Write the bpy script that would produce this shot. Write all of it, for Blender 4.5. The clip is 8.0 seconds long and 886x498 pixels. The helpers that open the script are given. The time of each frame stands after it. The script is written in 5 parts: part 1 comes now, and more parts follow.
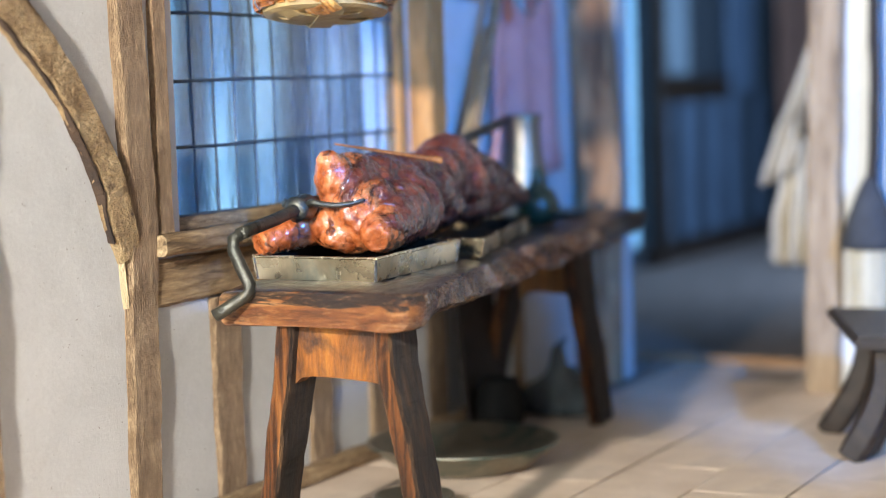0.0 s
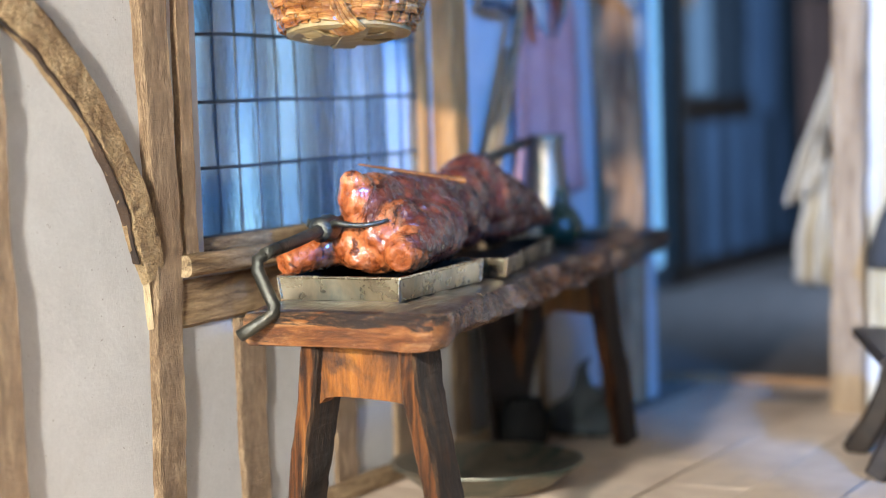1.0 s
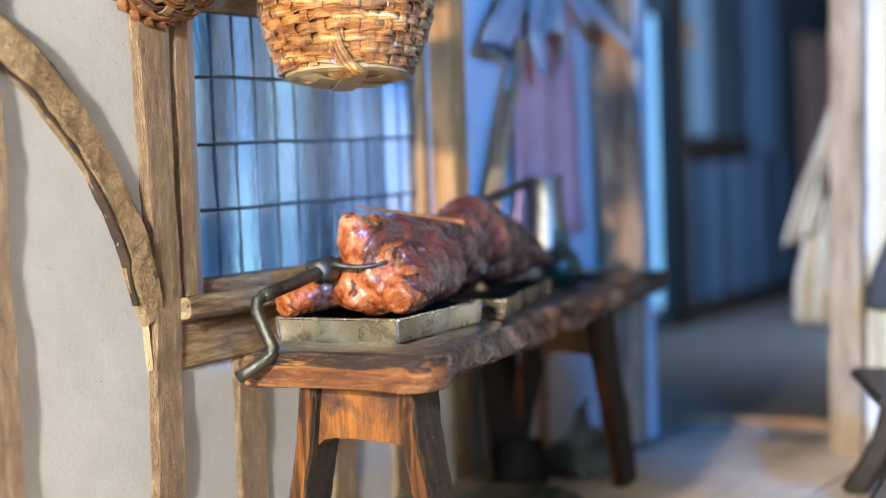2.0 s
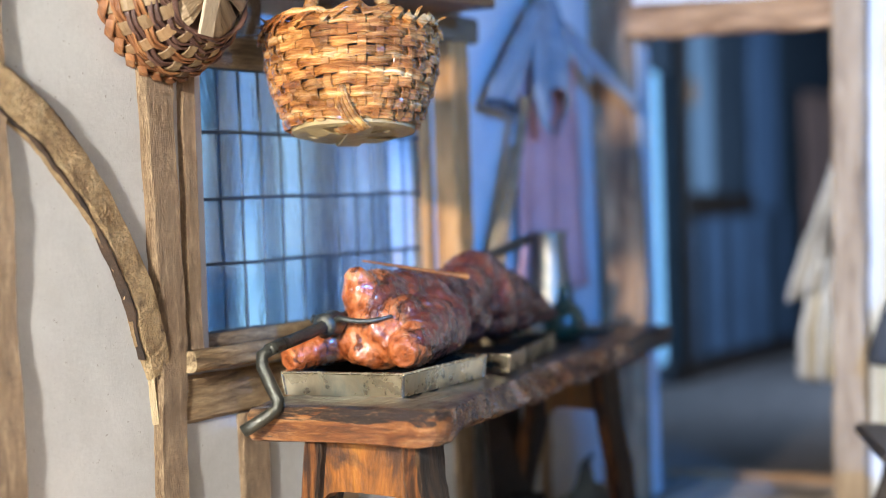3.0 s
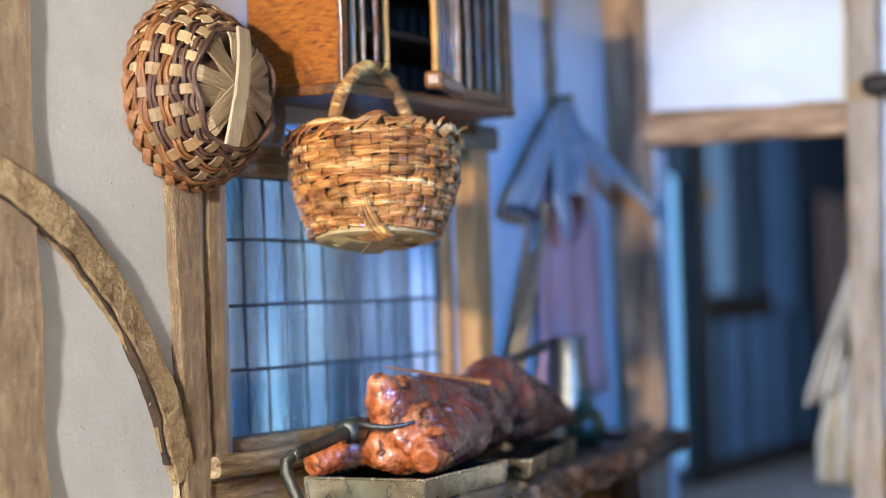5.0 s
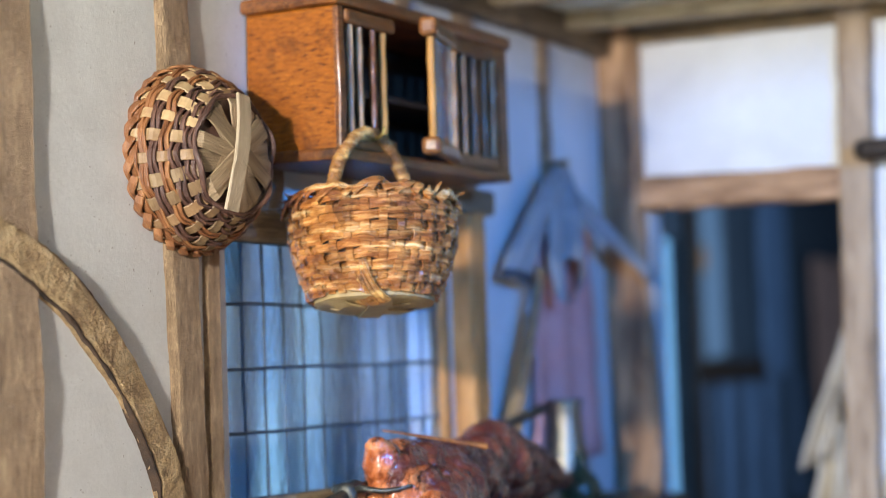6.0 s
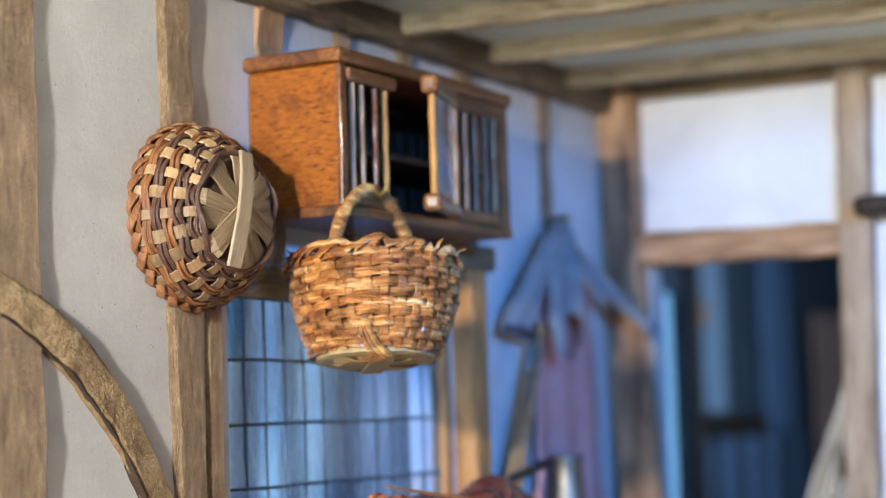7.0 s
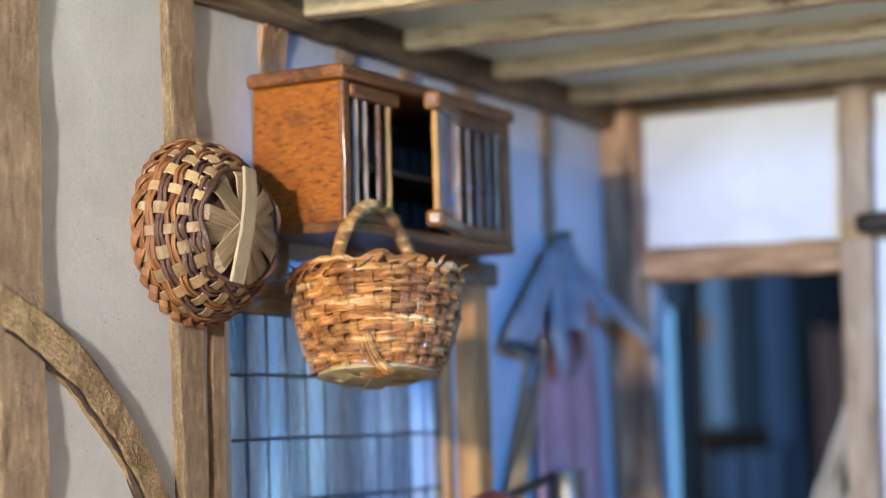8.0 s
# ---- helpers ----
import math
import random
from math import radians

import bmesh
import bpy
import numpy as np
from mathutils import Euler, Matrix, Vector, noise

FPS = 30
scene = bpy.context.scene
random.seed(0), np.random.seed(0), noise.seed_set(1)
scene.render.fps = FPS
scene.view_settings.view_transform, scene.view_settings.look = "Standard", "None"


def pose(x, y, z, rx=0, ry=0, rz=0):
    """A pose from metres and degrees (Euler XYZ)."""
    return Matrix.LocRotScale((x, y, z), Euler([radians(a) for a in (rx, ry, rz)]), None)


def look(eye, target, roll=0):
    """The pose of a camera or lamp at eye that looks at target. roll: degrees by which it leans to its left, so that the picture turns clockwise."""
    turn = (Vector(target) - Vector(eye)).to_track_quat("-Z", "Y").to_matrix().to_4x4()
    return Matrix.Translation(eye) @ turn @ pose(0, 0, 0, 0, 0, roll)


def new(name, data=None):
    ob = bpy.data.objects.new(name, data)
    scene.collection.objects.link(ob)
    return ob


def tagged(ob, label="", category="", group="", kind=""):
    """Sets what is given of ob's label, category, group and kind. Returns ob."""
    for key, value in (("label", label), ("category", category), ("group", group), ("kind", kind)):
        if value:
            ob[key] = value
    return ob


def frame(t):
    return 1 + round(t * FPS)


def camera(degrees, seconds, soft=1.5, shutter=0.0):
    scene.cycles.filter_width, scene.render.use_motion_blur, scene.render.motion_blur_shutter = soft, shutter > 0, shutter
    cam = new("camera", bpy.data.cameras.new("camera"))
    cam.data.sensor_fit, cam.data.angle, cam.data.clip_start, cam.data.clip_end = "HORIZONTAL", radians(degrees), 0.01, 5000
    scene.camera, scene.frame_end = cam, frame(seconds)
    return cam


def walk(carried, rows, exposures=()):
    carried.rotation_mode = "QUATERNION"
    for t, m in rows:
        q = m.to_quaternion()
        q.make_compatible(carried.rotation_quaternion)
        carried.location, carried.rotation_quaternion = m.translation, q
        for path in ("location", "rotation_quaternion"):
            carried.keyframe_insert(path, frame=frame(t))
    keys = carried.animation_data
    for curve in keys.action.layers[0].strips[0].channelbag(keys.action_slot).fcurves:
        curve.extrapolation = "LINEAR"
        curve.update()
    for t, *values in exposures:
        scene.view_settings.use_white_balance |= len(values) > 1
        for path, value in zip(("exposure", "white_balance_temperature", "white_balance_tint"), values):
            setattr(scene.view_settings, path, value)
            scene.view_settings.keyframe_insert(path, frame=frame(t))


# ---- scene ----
U = 1 / 12  # a dolls' house in one-twelfth scale: lengths below are full-size metres, times U
cam = camera(26.5, 8.0, soft=1.0)
cam.data.dof.use_dof = True
cam.data.dof.focus_distance = 5.68 * U
cam.data.dof.aperture_fstop = 8.5
ROWS = [
    (0, (3.538, -4.862, 1.409), (2.6035, -3.1033, 1.2271), -1.68),
    (0.5, (3.542, -4.861, 1.414), (2.6004, -3.1058, 1.2356), -1.75),
    (1, (3.535, -4.865, 1.407), (2.5788, -3.1153, 1.2477), -1.87),
    (1.5, (3.547, -4.871, 1.412), (2.5876, -3.1215, 1.2704), -1.95),
    (3, (3.563, -4.905, 1.408), (2.6026, -3.1519, 1.3514), -1.82),
    (3.5, (3.568, -4.920, 1.411), (2.6012, -3.1697, 1.3763), -1.83),
    (4, (3.578, -4.926, 1.413), (2.6056, -3.1789, 1.4050), -1.89),
    (5.5, (3.586, -5.006, 1.441), (2.6175, -3.2576, 1.5221), -1.78),
    (6, (3.594, -5.026, 1.438), (2.6308, -3.2770, 1.5534), -1.81),
    (6.5, (3.607, -5.039, 1.447), (2.6437, -3.2925, 1.5893), -1.77),
    (7, (3.608, -5.053, 1.448), (2.6475, -3.3072, 1.6193), -1.75),
    (7.5, (3.627, -5.062, 1.454), (2.6631, -3.3201, 1.6444), -1.71),
    (8, (3.625, -5.070, 1.458), (2.6616, -3.3274, 1.6425), -1.56),
]
walk(cam, [(t, look(Vector(e) * U, Vector(g) * U, r)) for t, e, g, r in ROWS], [(0, 0.0), (3, -0.04), (4, -0.08), (5.5, -0.39), (6.5, -0.43), (8, -0.49)])

# ---- light ----
world = bpy.data.worlds.new("world")
scene.world = world
world.use_nodes = True
world.node_tree.nodes["Background"].inputs[0].default_value = (0.16, 0.34, 0.82, 1)
world.node_tree.nodes["Background"].inputs[1].default_value = 0.5


def area_lamp(name, eye, target, size, watts, colour):
    data = bpy.data.lights.new(name, "AREA")
    data.shape, data.size, data.energy, data.color = "DISK", size * U, watts * U * U, colour
    ob = new(name, data)
    ob.matrix_world = look(Vector(eye) * U, Vector(target) * U)
    return ob


area_lamp("warm_lamp", (1.38, -6.5, 2.85), (0.8, 1.0, 0.9), 0.32, 950, (1.0, 0.945, 0.875))
area_lamp("blue_lamp", (5.5, -2.5, 2.95), (0.3, 2.6, 1.4), 0.3, 690, (0.05, 0.305, 1.0))
# added low fill that brightens the joists; no real lamp stands here
area_lamp("joist_fill", (0.55, -6.0, 2.05), (1.9, 1.5, 2.9), 1.2, 330, (0.86, 0.97, 0.99))
# unseen fill, added behind the wall to light the back room's boards
area_lamp("back_room_fill", (1.6, 7.0, 2.3), (-1.48, 8.9, 1.1), 0.5, 190, (0.46, 0.66, 1.0))


# ---- materials ----
def nodes_of(name):
    m = bpy.data.materials.new(name)
    m.use_nodes = True
    n, l = m.node_tree.nodes, m.node_tree.links
    return m, n, l, n["Principled BSDF"]


def noise_node(n, l, vec, scale, detail=6, rough=0.6, distort=0.0):
    t = n.new("ShaderNodeTexNoise")
    t.inputs["Scale"].default_value, t.inputs["Detail"].default_value = scale, detail
    t.inputs["Roughness"].default_value, t.inputs["Distortion"].default_value = rough, distort
    l.new(vec, t.inputs["Vector"])
    return t.outputs["Fac"]


def ramp_node(n, l, fac, stops):
    r = n.new("ShaderNodeValToRGB")
    while len(r.color_ramp.elements) < len(stops):
        r.color_ramp.elements.new(0.5)
    for e, (p, c) in zip(r.color_ramp.elements, stops):
        e.position, e.color = p, (*c, 1)
    l.new(fac, r.inputs[0])
    return r.outputs["Color"]


def mix_node(n, l, fac, a, b, blend="MIX"):
    m = n.new("ShaderNodeMix")
    m.data_type, m.blend_type = "RGBA", blend
    for value, socket in ((fac, m.inputs[0]), (a, m.inputs[6]), (b, m.inputs[7])):
        if isinstance(value, (int, float)):
            socket.default_value = value
        elif isinstance(value, tuple):
            socket.default_value = (*value, 1)
        else:
            l.new(value, socket)
    return m.outputs[2]


def coords(n, l, stretch):
    c = n.new("ShaderNodeTexCoord")
    v = n.new("ShaderNodeVectorMath")
    v.operation = "MULTIPLY"
    v.inputs[1].default_value = [12 * s for s in stretch]
    l.new(c.outputs["Object"], v.inputs[0])
    return v.outputs[0]


def surface(name, stops, stretch=(1, 1, 1), scale=6.0, rough=(0.5, 0.8), bump=0.3, fine=40.0, stain=None, stain_scale=2.0,
            stain_edge=(0.55, 0.7), metal=0.0, coat=0.0, vary=0.0, island=False, distort=0.5, bump_size=0.02, sss=0.0, chips=0.0, specks=0.0, wear=None, worn=0.5, grit=0.35, spec=0.5):
    """One procedural surface: a ramp over stretched grain, a second scale of stains, fine relief and uneven gloss."""
    m, n, l, b = nodes_of(name)
    vec = coords(n, l, stretch)
    flat = coords(n, l, (1, 1, 1))
    grain = noise_node(n, l, vec, scale, 8, 0.65, distort)
    colour = ramp_node(n, l, grain, stops)
    small = noise_node(n, l, vec, fine, 5, 0.7)
    colour = mix_node(n, l, grit, colour, ramp_node(n, l, small, [(0.3, (0.45, 0.45, 0.45)), (0.65, (1, 1, 1))]), "MULTIPLY")
    if stain:
        s = noise_node(n, l, flat, stain_scale, 7, 0.62, 0.4)
        f = ramp_node(n, l, s, [(stain_edge[0], (0, 0, 0)), (stain_edge[1], (1, 1, 1))])
        colour = mix_node(n, l, f, colour, stain)
    if wear:
        edge = n.new("ShaderNodeNewGeometry").outputs["Pointiness"]
        broken = mix_node(n, l, 0.25, edge, small)
        colour = mix_node(n, l, ramp_node(n, l, broken, [(0.54, (0, 0, 0)), (0.62, (worn, worn, worn))]), colour, wear)
    if specks:
        s = noise_node(n, l, flat, 75, 3, 0.5)
        f = ramp_node(n, l, s, [(0.70, (0, 0, 0)), (0.74, (specks, specks, specks))])
        colour = mix_node(n, l, f, colour, (0.16, 0.12, 0.09))
    if chips:
        cells = n.new("ShaderNodeTexVoronoi")
        cells.inputs["Scale"].default_value = chips
        l.new(flat, cells.inputs["Vector"])
        tone = n.new("ShaderNodeSeparateColor")
        l.new(cells.outputs["Color"], tone.inputs[0])
        colour = mix_node(n, l, 0.6, colour, ramp_node(n, l, tone.outputs[0], [(0.05, (0.38, 0.33, 0.3)), (0.5, (0.9, 0.86, 0.82)), (0.85, (1.2, 1.15, 1.08)), (0.95, (1.35, 1.35, 1.3))]), "MULTIPLY")
    if vary:
        info = n.new("ShaderNodeNewGeometry").outputs["Random Per Island"] if island else n.new("ShaderNodeObjectInfo").outputs["Random"]
        h = n.new("ShaderNodeHueSaturation")
        mr = n.new("ShaderNodeMapRange")
        mr.inputs["To Min"].default_value, mr.inputs["To Max"].default_value = 1 - vary, 1 + vary
        l.new(info, mr.inputs["Value"]), l.new(mr.outputs[0], h.inputs["Value"]), l.new(colour, h.inputs["Color"])
        colour = h.outputs[0]
    l.new(colour, b.inputs["Base Color"])
    r = n.new("ShaderNodeMapRange")
    r.inputs["From Min"].default_value, r.inputs["From Max"].default_value = 0.3, 0.7
    r.inputs["To Min"].default_value, r.inputs["To Max"].default_value = rough
    l.new(small, r.inputs["Value"]), l.new(r.outputs[0], b.inputs["Roughness"])
    b.inputs["Metallic"].default_value, b.inputs["Coat Weight"].default_value = metal, coat
    b.inputs["Coat Roughness"].default_value = 0.15
    b.inputs["Specular IOR Level"].default_value = spec
    if sss:
        b.inputs["Subsurface Weight"].default_value = sss
        b.inputs["Subsurface Scale"].default_value = 0.02 * U
        b.inputs["Subsurface Radius"].default_value = (1.0, 0.35, 0.2)
    both = mix_node(n, l, 0.5, grain, small)
    bp = n.new("ShaderNodeBump")
    bp.inputs["Strength"].default_value, bp.inputs["Distance"].default_value = bump, bump_size * U
    l.new(both, bp.inputs["Height"]), l.new(bp.outputs[0], b.inputs["Normal"])
    return m


OAK = [(0.32, (0.085, 0.050, 0.023)), (0.44, (0.235, 0.145, 0.068)), (0.56, (0.375, 0.250, 0.125)), (0.70, (0.56, 0.40, 0.22))]
GREY_OAK = [(0.32, (0.27, 0.24, 0.175)), (0.5, (0.58, 0.55, 0.44)), (0.7, (0.78, 0.76, 0.64))]
GOLD_OAK = [(0.32, (0.200, 0.086, 0.020)), (0.5, (0.460, 0.212, 0.058)), (0.7, (0.620, 0.325, 0.110))]
STAIN, PALE = (0.13, 0.085, 0.048), (0.80, 0.62, 0.36)
oak_up = surface("weathered_oak_upright", [(0.30, (0.19, 0.112, 0.056)), (0.42, (0.34, 0.215, 0.116)), (0.56, (0.47, 0.312, 0.178)), (0.70, (0.70, 0.50, 0.29))], (6, 6, 1.6), 5.5, (0.45, 0.8), 1.2, 34, (0.24, 0.145, 0.068), 4.5, (0.56, 0.72), wear=PALE, worn=0.85, bump_size=0.03, grit=0.6)
oak_along = surface("weathered_oak_along", [(p, (c[0] * 1.35, c[1] * 1.38, c[2] * 1.45)) for p, c in OAK], (8, 0.9, 8), 5.5, (0.5, 0.85), 1.0, 20, STAIN, 4.5, (0.58, 0.75), wear=PALE, worn=0.6, bump_size=0.03, grit=0.65)
oak_across = surface("weathered_oak_across", OAK, (0.9, 8, 8), 5.5, (0.5, 0.85), 1.0, 20, STAIN, 4.5, (0.58, 0.75), wear=PALE, worn=0.6, bump_size=0.03, grit=0.65)
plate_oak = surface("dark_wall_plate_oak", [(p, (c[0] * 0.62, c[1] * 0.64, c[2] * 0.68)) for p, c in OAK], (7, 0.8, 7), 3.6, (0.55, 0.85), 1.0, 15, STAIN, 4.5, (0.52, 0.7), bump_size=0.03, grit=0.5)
brace_oak = surface("barky_brace_oak", [(0.30, (0.20, 0.118, 0.052)), (0.40, (0.47, 0.30, 0.14)), (0.52, (0.68, 0.46, 0.23)), (0.68, (0.84, 0.62, 0.34))], (2, 1.6, 1.6), 6.0, (0.55, 0.85), 1.6, 52, (0.17, 0.10, 0.052), 6.5, (0.62, 0.70), wear=(0.60, 0.44, 0.22), worn=0.75, bump_size=0.035, grit=0.75, distort=0.6)
PINK_OAK = [(p, (min(0.8, c[0] * 1.15), min(0.8, c[1] * 1.0), min(0.8, c[2] * 1.02))) for p, c in OAK]
bark = surface("dark_oak_bark", [(0.3, (0.016, 0.009, 0.006)), (0.7, (0.085, 0.045, 0.022))], (2, 2, 2), 8, (0.7, 0.9), 1.0, 40)
pale_oak_up = surface("pale_oak_upright", PINK_OAK, (5, 5, 0.8), 3.0, (0.55, 0.85), 0.8, 15, (0.20, 0.14, 0.09), 3.5, (0.6, 0.8), grit=0.35)
pale_oak_across = surface("pale_oak_across", PINK_OAK, (0.8, 5, 5), 3.0, (0.55, 0.85), 0.8, 15, (0.20, 0.14, 0.09), 3.5, (0.6, 0.8), grit=0.35)
limed_oak = surface("limed_oak_post", [(0.32, (0.18, 0.118, 0.070)), (0.5, (0.35, 0.25, 0.158)), (0.7, (0.50, 0.385, 0.262))], (5, 5, 0.8), 3.0, (0.55, 0.85), 0.6, 15, (0.33, 0.24, 0.17), 3.5, (0.6, 0.8), grit=0.3)
joist_oak = surface("grey_joist_oak", GREY_OAK, (0.8, 7, 7), 3.4, (0.55, 0.8), 0.9, 15, (0.20, 0.165, 0.11), 4.0, (0.60, 0.78), wear=(0.60, 0.46, 0.28), worn=0.7, grit=0.3)
joist_under = surface("bare_joist_oak", [(0.32, (0.25, 0.175, 0.095)), (0.5, (0.56, 0.43, 0.25)), (0.7, (0.76, 0.63, 0.42))], (0.8, 7, 7), 3.4, (0.55, 0.8), 0.9, 15, (0.13, 0.09, 0.05), 4.0, (0.58, 0.75), grit=0.45)
ceiling_wash = surface("limewashed_ceiling_boards", [(0.3, (0.68, 0.70, 0.57)), (0.7, (0.82, 0.84, 0.70))], (0.8, 5, 1), 3.0, (0.6, 0.85), 0.4, 20, (0.55, 0.55, 0.46), 2.0, (0.58, 0.75), grit=0.15)
gold_oak = surface("golden_oak", GOLD_OAK, (7, 7, 0.8), 3.4, (0.45, 0.7), 0.7, 16)
plaster = surface("lime_plaster", [(0.3, (0.56, 0.56, 0.545)), (0.7, (0.68, 0.685, 0.675))], (1, 1, 1), 2.5, (0.8, 0.95), 0.28, 75, (0.55, 0.535, 0.50), 1.3, (0.58, 0.8), bump_size=0.010, specks=0.6, grit=0.16)
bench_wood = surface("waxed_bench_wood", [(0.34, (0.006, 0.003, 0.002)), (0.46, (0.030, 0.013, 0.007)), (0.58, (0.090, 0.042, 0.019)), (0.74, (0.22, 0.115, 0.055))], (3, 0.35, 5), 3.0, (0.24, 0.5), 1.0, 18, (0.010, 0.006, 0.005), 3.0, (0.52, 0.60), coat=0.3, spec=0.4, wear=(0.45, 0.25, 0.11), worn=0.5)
# worn edge; paler than the top because light on it is painted in
bench_lit_edge = surface("worn_lit_bench_edge", [(0.32, (0.042, 0.015, 0.007)), (0.44, (0.17, 0.066, 0.027)), (0.56, (0.34, 0.152, 0.064)), (0.72, (0.54, 0.32, 0.16))], (3, 0.9, 2.2), 3.6, (0.16, 0.36), 1.4, 30, (0.036, 0.014, 0.008), 4.0, (0.54, 0.62), coat=0.8, spec=0.5, wear=(0.46, 0.28, 0.14), worn=0.7, bump_size=0.03, distort=1.2)


def charred_end():
    """Amber flame-grained end of the bench, scorched in streaks along its upper arris."""
    m, n, l, b = nodes_of("scorched_bench_end")
    flat, long = coords(n, l, (1, 1, 1)), coords(n, l, (0.9, 1.5, 5))
    grain, fine = noise_node(n, l, long, 2.6, 9, 0.72, 1.6), noise_node(n, l, long, 24, 6, 0.75)
    blotch = noise_node(n, l, flat, 5.5, 5, 0.6, 0.6)
    colour = ramp_node(n, l, grain, [(0.34, (0.055, 0.015, 0.004)), (0.45, (0.16, 0.048, 0.010)), (0.56, (0.30, 0.108, 0.026)), (0.70, (0.52, 0.27, 0.11))])
    colour = mix_node(n, l, ramp_node(n, l, blotch, [(0.52, (0, 0, 0)), (0.64, (0.8, 0.8, 0.8))]), colour, (0.10, 0.026, 0.008))
    axes = n.new("ShaderNodeSeparateXYZ")
    l.new(flat, axes.inputs[0])
    high = n.new("ShaderNodeMapRange")
    high.inputs["From Min"].default_value, high.inputs["From Max"].default_value = 0.735, 0.80
    l.new(axes.outputs["Z"], high.inputs["Value"])
    streak = n.new("ShaderNodeMath")
    streak.operation = "MULTIPLY_ADD"
    streak.inputs[1].default_value = 0.25
    l.new(high.outputs[0], streak.inputs[0]), l.new(noise_node(n, l, coords(n, l, (1.2, 2.5, 6)), 4.0, 5, 0.65, 0.8), streak.inputs[2])
    burn = ramp_node(n, l, streak.outputs[0], [(0.575, (0, 0, 0)), (0.635, (0.94, 0.94, 0.94))])
    colour = mix_node(n, l, burn, colour, (0.012, 0.007, 0.005))
    edge = n.new("ShaderNodeNewGeometry").outputs["Pointiness"]
    colour = mix_node(n, l, ramp_node(n, l, mix_node(n, l, 0.3, edge, fine), [(0.54, (0, 0, 0)), (0.60, (0.7, 0.7, 0.7))]), colour, (0.42, 0.22, 0.09))
    colour = mix_node(n, l, 0.45, colour, ramp_node(n, l, fine, [(0.32, (0.4, 0.4, 0.4)), (0.62, (1, 1, 1))]), "MULTIPLY")
    l.new(colour, b.inputs["Base Color"])
    b.inputs["Roughness"].default_value, b.inputs["Coat Weight"].default_value, b.inputs["Coat Roughness"].default_value = 0.36, 0.5, 0.15
    bp = n.new("ShaderNodeBump")
    bp.inputs["Strength"].default_value, bp.inputs["Distance"].default_value = 1.0, 0.02 * U
    l.new(mix_node(n, l, 0.5, grain, fine), bp.inputs["Height"]), l.new(bp.outputs[0], b.inputs["Normal"])
    return m


bench_end_wood = charred_end()
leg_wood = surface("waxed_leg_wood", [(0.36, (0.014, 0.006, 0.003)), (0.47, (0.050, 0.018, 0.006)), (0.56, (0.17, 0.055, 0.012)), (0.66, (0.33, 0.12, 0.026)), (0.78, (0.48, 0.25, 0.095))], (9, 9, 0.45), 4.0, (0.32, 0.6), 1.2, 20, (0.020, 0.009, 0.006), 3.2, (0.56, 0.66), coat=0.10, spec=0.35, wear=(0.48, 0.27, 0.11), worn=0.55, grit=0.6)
leg_dark = surface("dark_leg_wood", [(0.34, (0.006, 0.004, 0.003)), (0.48, (0.022, 0.012, 0.007)), (0.60, (0.058, 0.031, 0.015)), (0.76, (0.20, 0.105, 0.042))], (9, 9, 0.45), 4.0, (0.4, 0.65), 1.2, 20, wear=(0.36, 0.19, 0.08), worn=0.5, grit=0.5, spec=0.3)
apron_wood = surface("waxed_apron_wood", [(0.34, (0.022, 0.007, 0.002)), (0.46, (0.083, 0.027, 0.004)), (0.56, (0.27, 0.088, 0.010)), (0.7, (0.46, 0.18, 0.024))], (3.5, 5, 0.7), 2.6, (0.32, 0.6), 0.8, 20, (0.035, 0.014, 0.007), 5.0, (0.52, 0.66), coat=0.15, spec=0.35, grit=0.6)
scrubbed_wood = surface("pale_scrubbed_table", [(0.3, (0.42, 0.36, 0.27)), (0.7, (0.58, 0.51, 0.40))], (7, 0.7, 7), 2, (0.5, 0.7), 0.3, 12)
# dark brown for the unseen right wall, so that it bounces little light
baffle_brown = surface("brown_baffle_wood", [(0.3, (0.05, 0.032, 0.018)), (0.7, (0.13, 0.085, 0.05))], (7, 7, 0.8), 3, (0.5, 0.7), 0.4, 14)
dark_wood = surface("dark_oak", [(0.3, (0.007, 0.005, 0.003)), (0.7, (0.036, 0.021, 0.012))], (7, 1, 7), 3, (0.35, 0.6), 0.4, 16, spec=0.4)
CAB = [(0.34, (0.075, 0.017, 0.002)), (0.44, (0.235, 0.062, 0.004)), (0.7, (0.40, 0.128, 0.010))]
cab_wood = surface("varnished_cabinet_wood", CAB, (2.6, 2.6, 11), 9, (0.34, 0.55), 0.4, 34, (0.10, 0.026, 0.004), 7.0, (0.55, 0.72), spec=0.18, wear=(0.40, 0.15, 0.035), worn=0.3, grit=0.6)
cab_edge = surface("varnished_cabinet_edge", [(0.3, (0.049, 0.016, 0.006)), (0.5, (0.154, 0.047, 0.010)), (0.7, (0.252, 0.090, 0.018))], (5, 1, 5), 4, (0.32, 0.5), 0.5, 22, (0.040, 0.014, 0.006), 5.0, (0.56, 0.7), spec=0.25, coat=0.4, wear=(0.42, 0.17, 0.04), worn=0.7, grit=0.5)
# cabinet wood darkened: the shade inside the cupboard is put into its colour
cab_shaded = surface("shaded_cabinet_inside", [(0.3, (0.016, 0.006, 0.002)), (0.7, (0.050, 0.018, 0.005))], (5, 1, 5), 4, (0.5, 0.7), 0.3, 22)
cab_bar = surface("varnished_spindle_wood", [(0.3, (0.10, 0.046, 0.016)), (0.5, (0.25, 0.135, 0.052)), (0.7, (0.42, 0.27, 0.12))], (9, 9, 1), 4, (0.3, 0.5), 0.3, 22, coat=0.15, spec=0.4, vary=0.4)
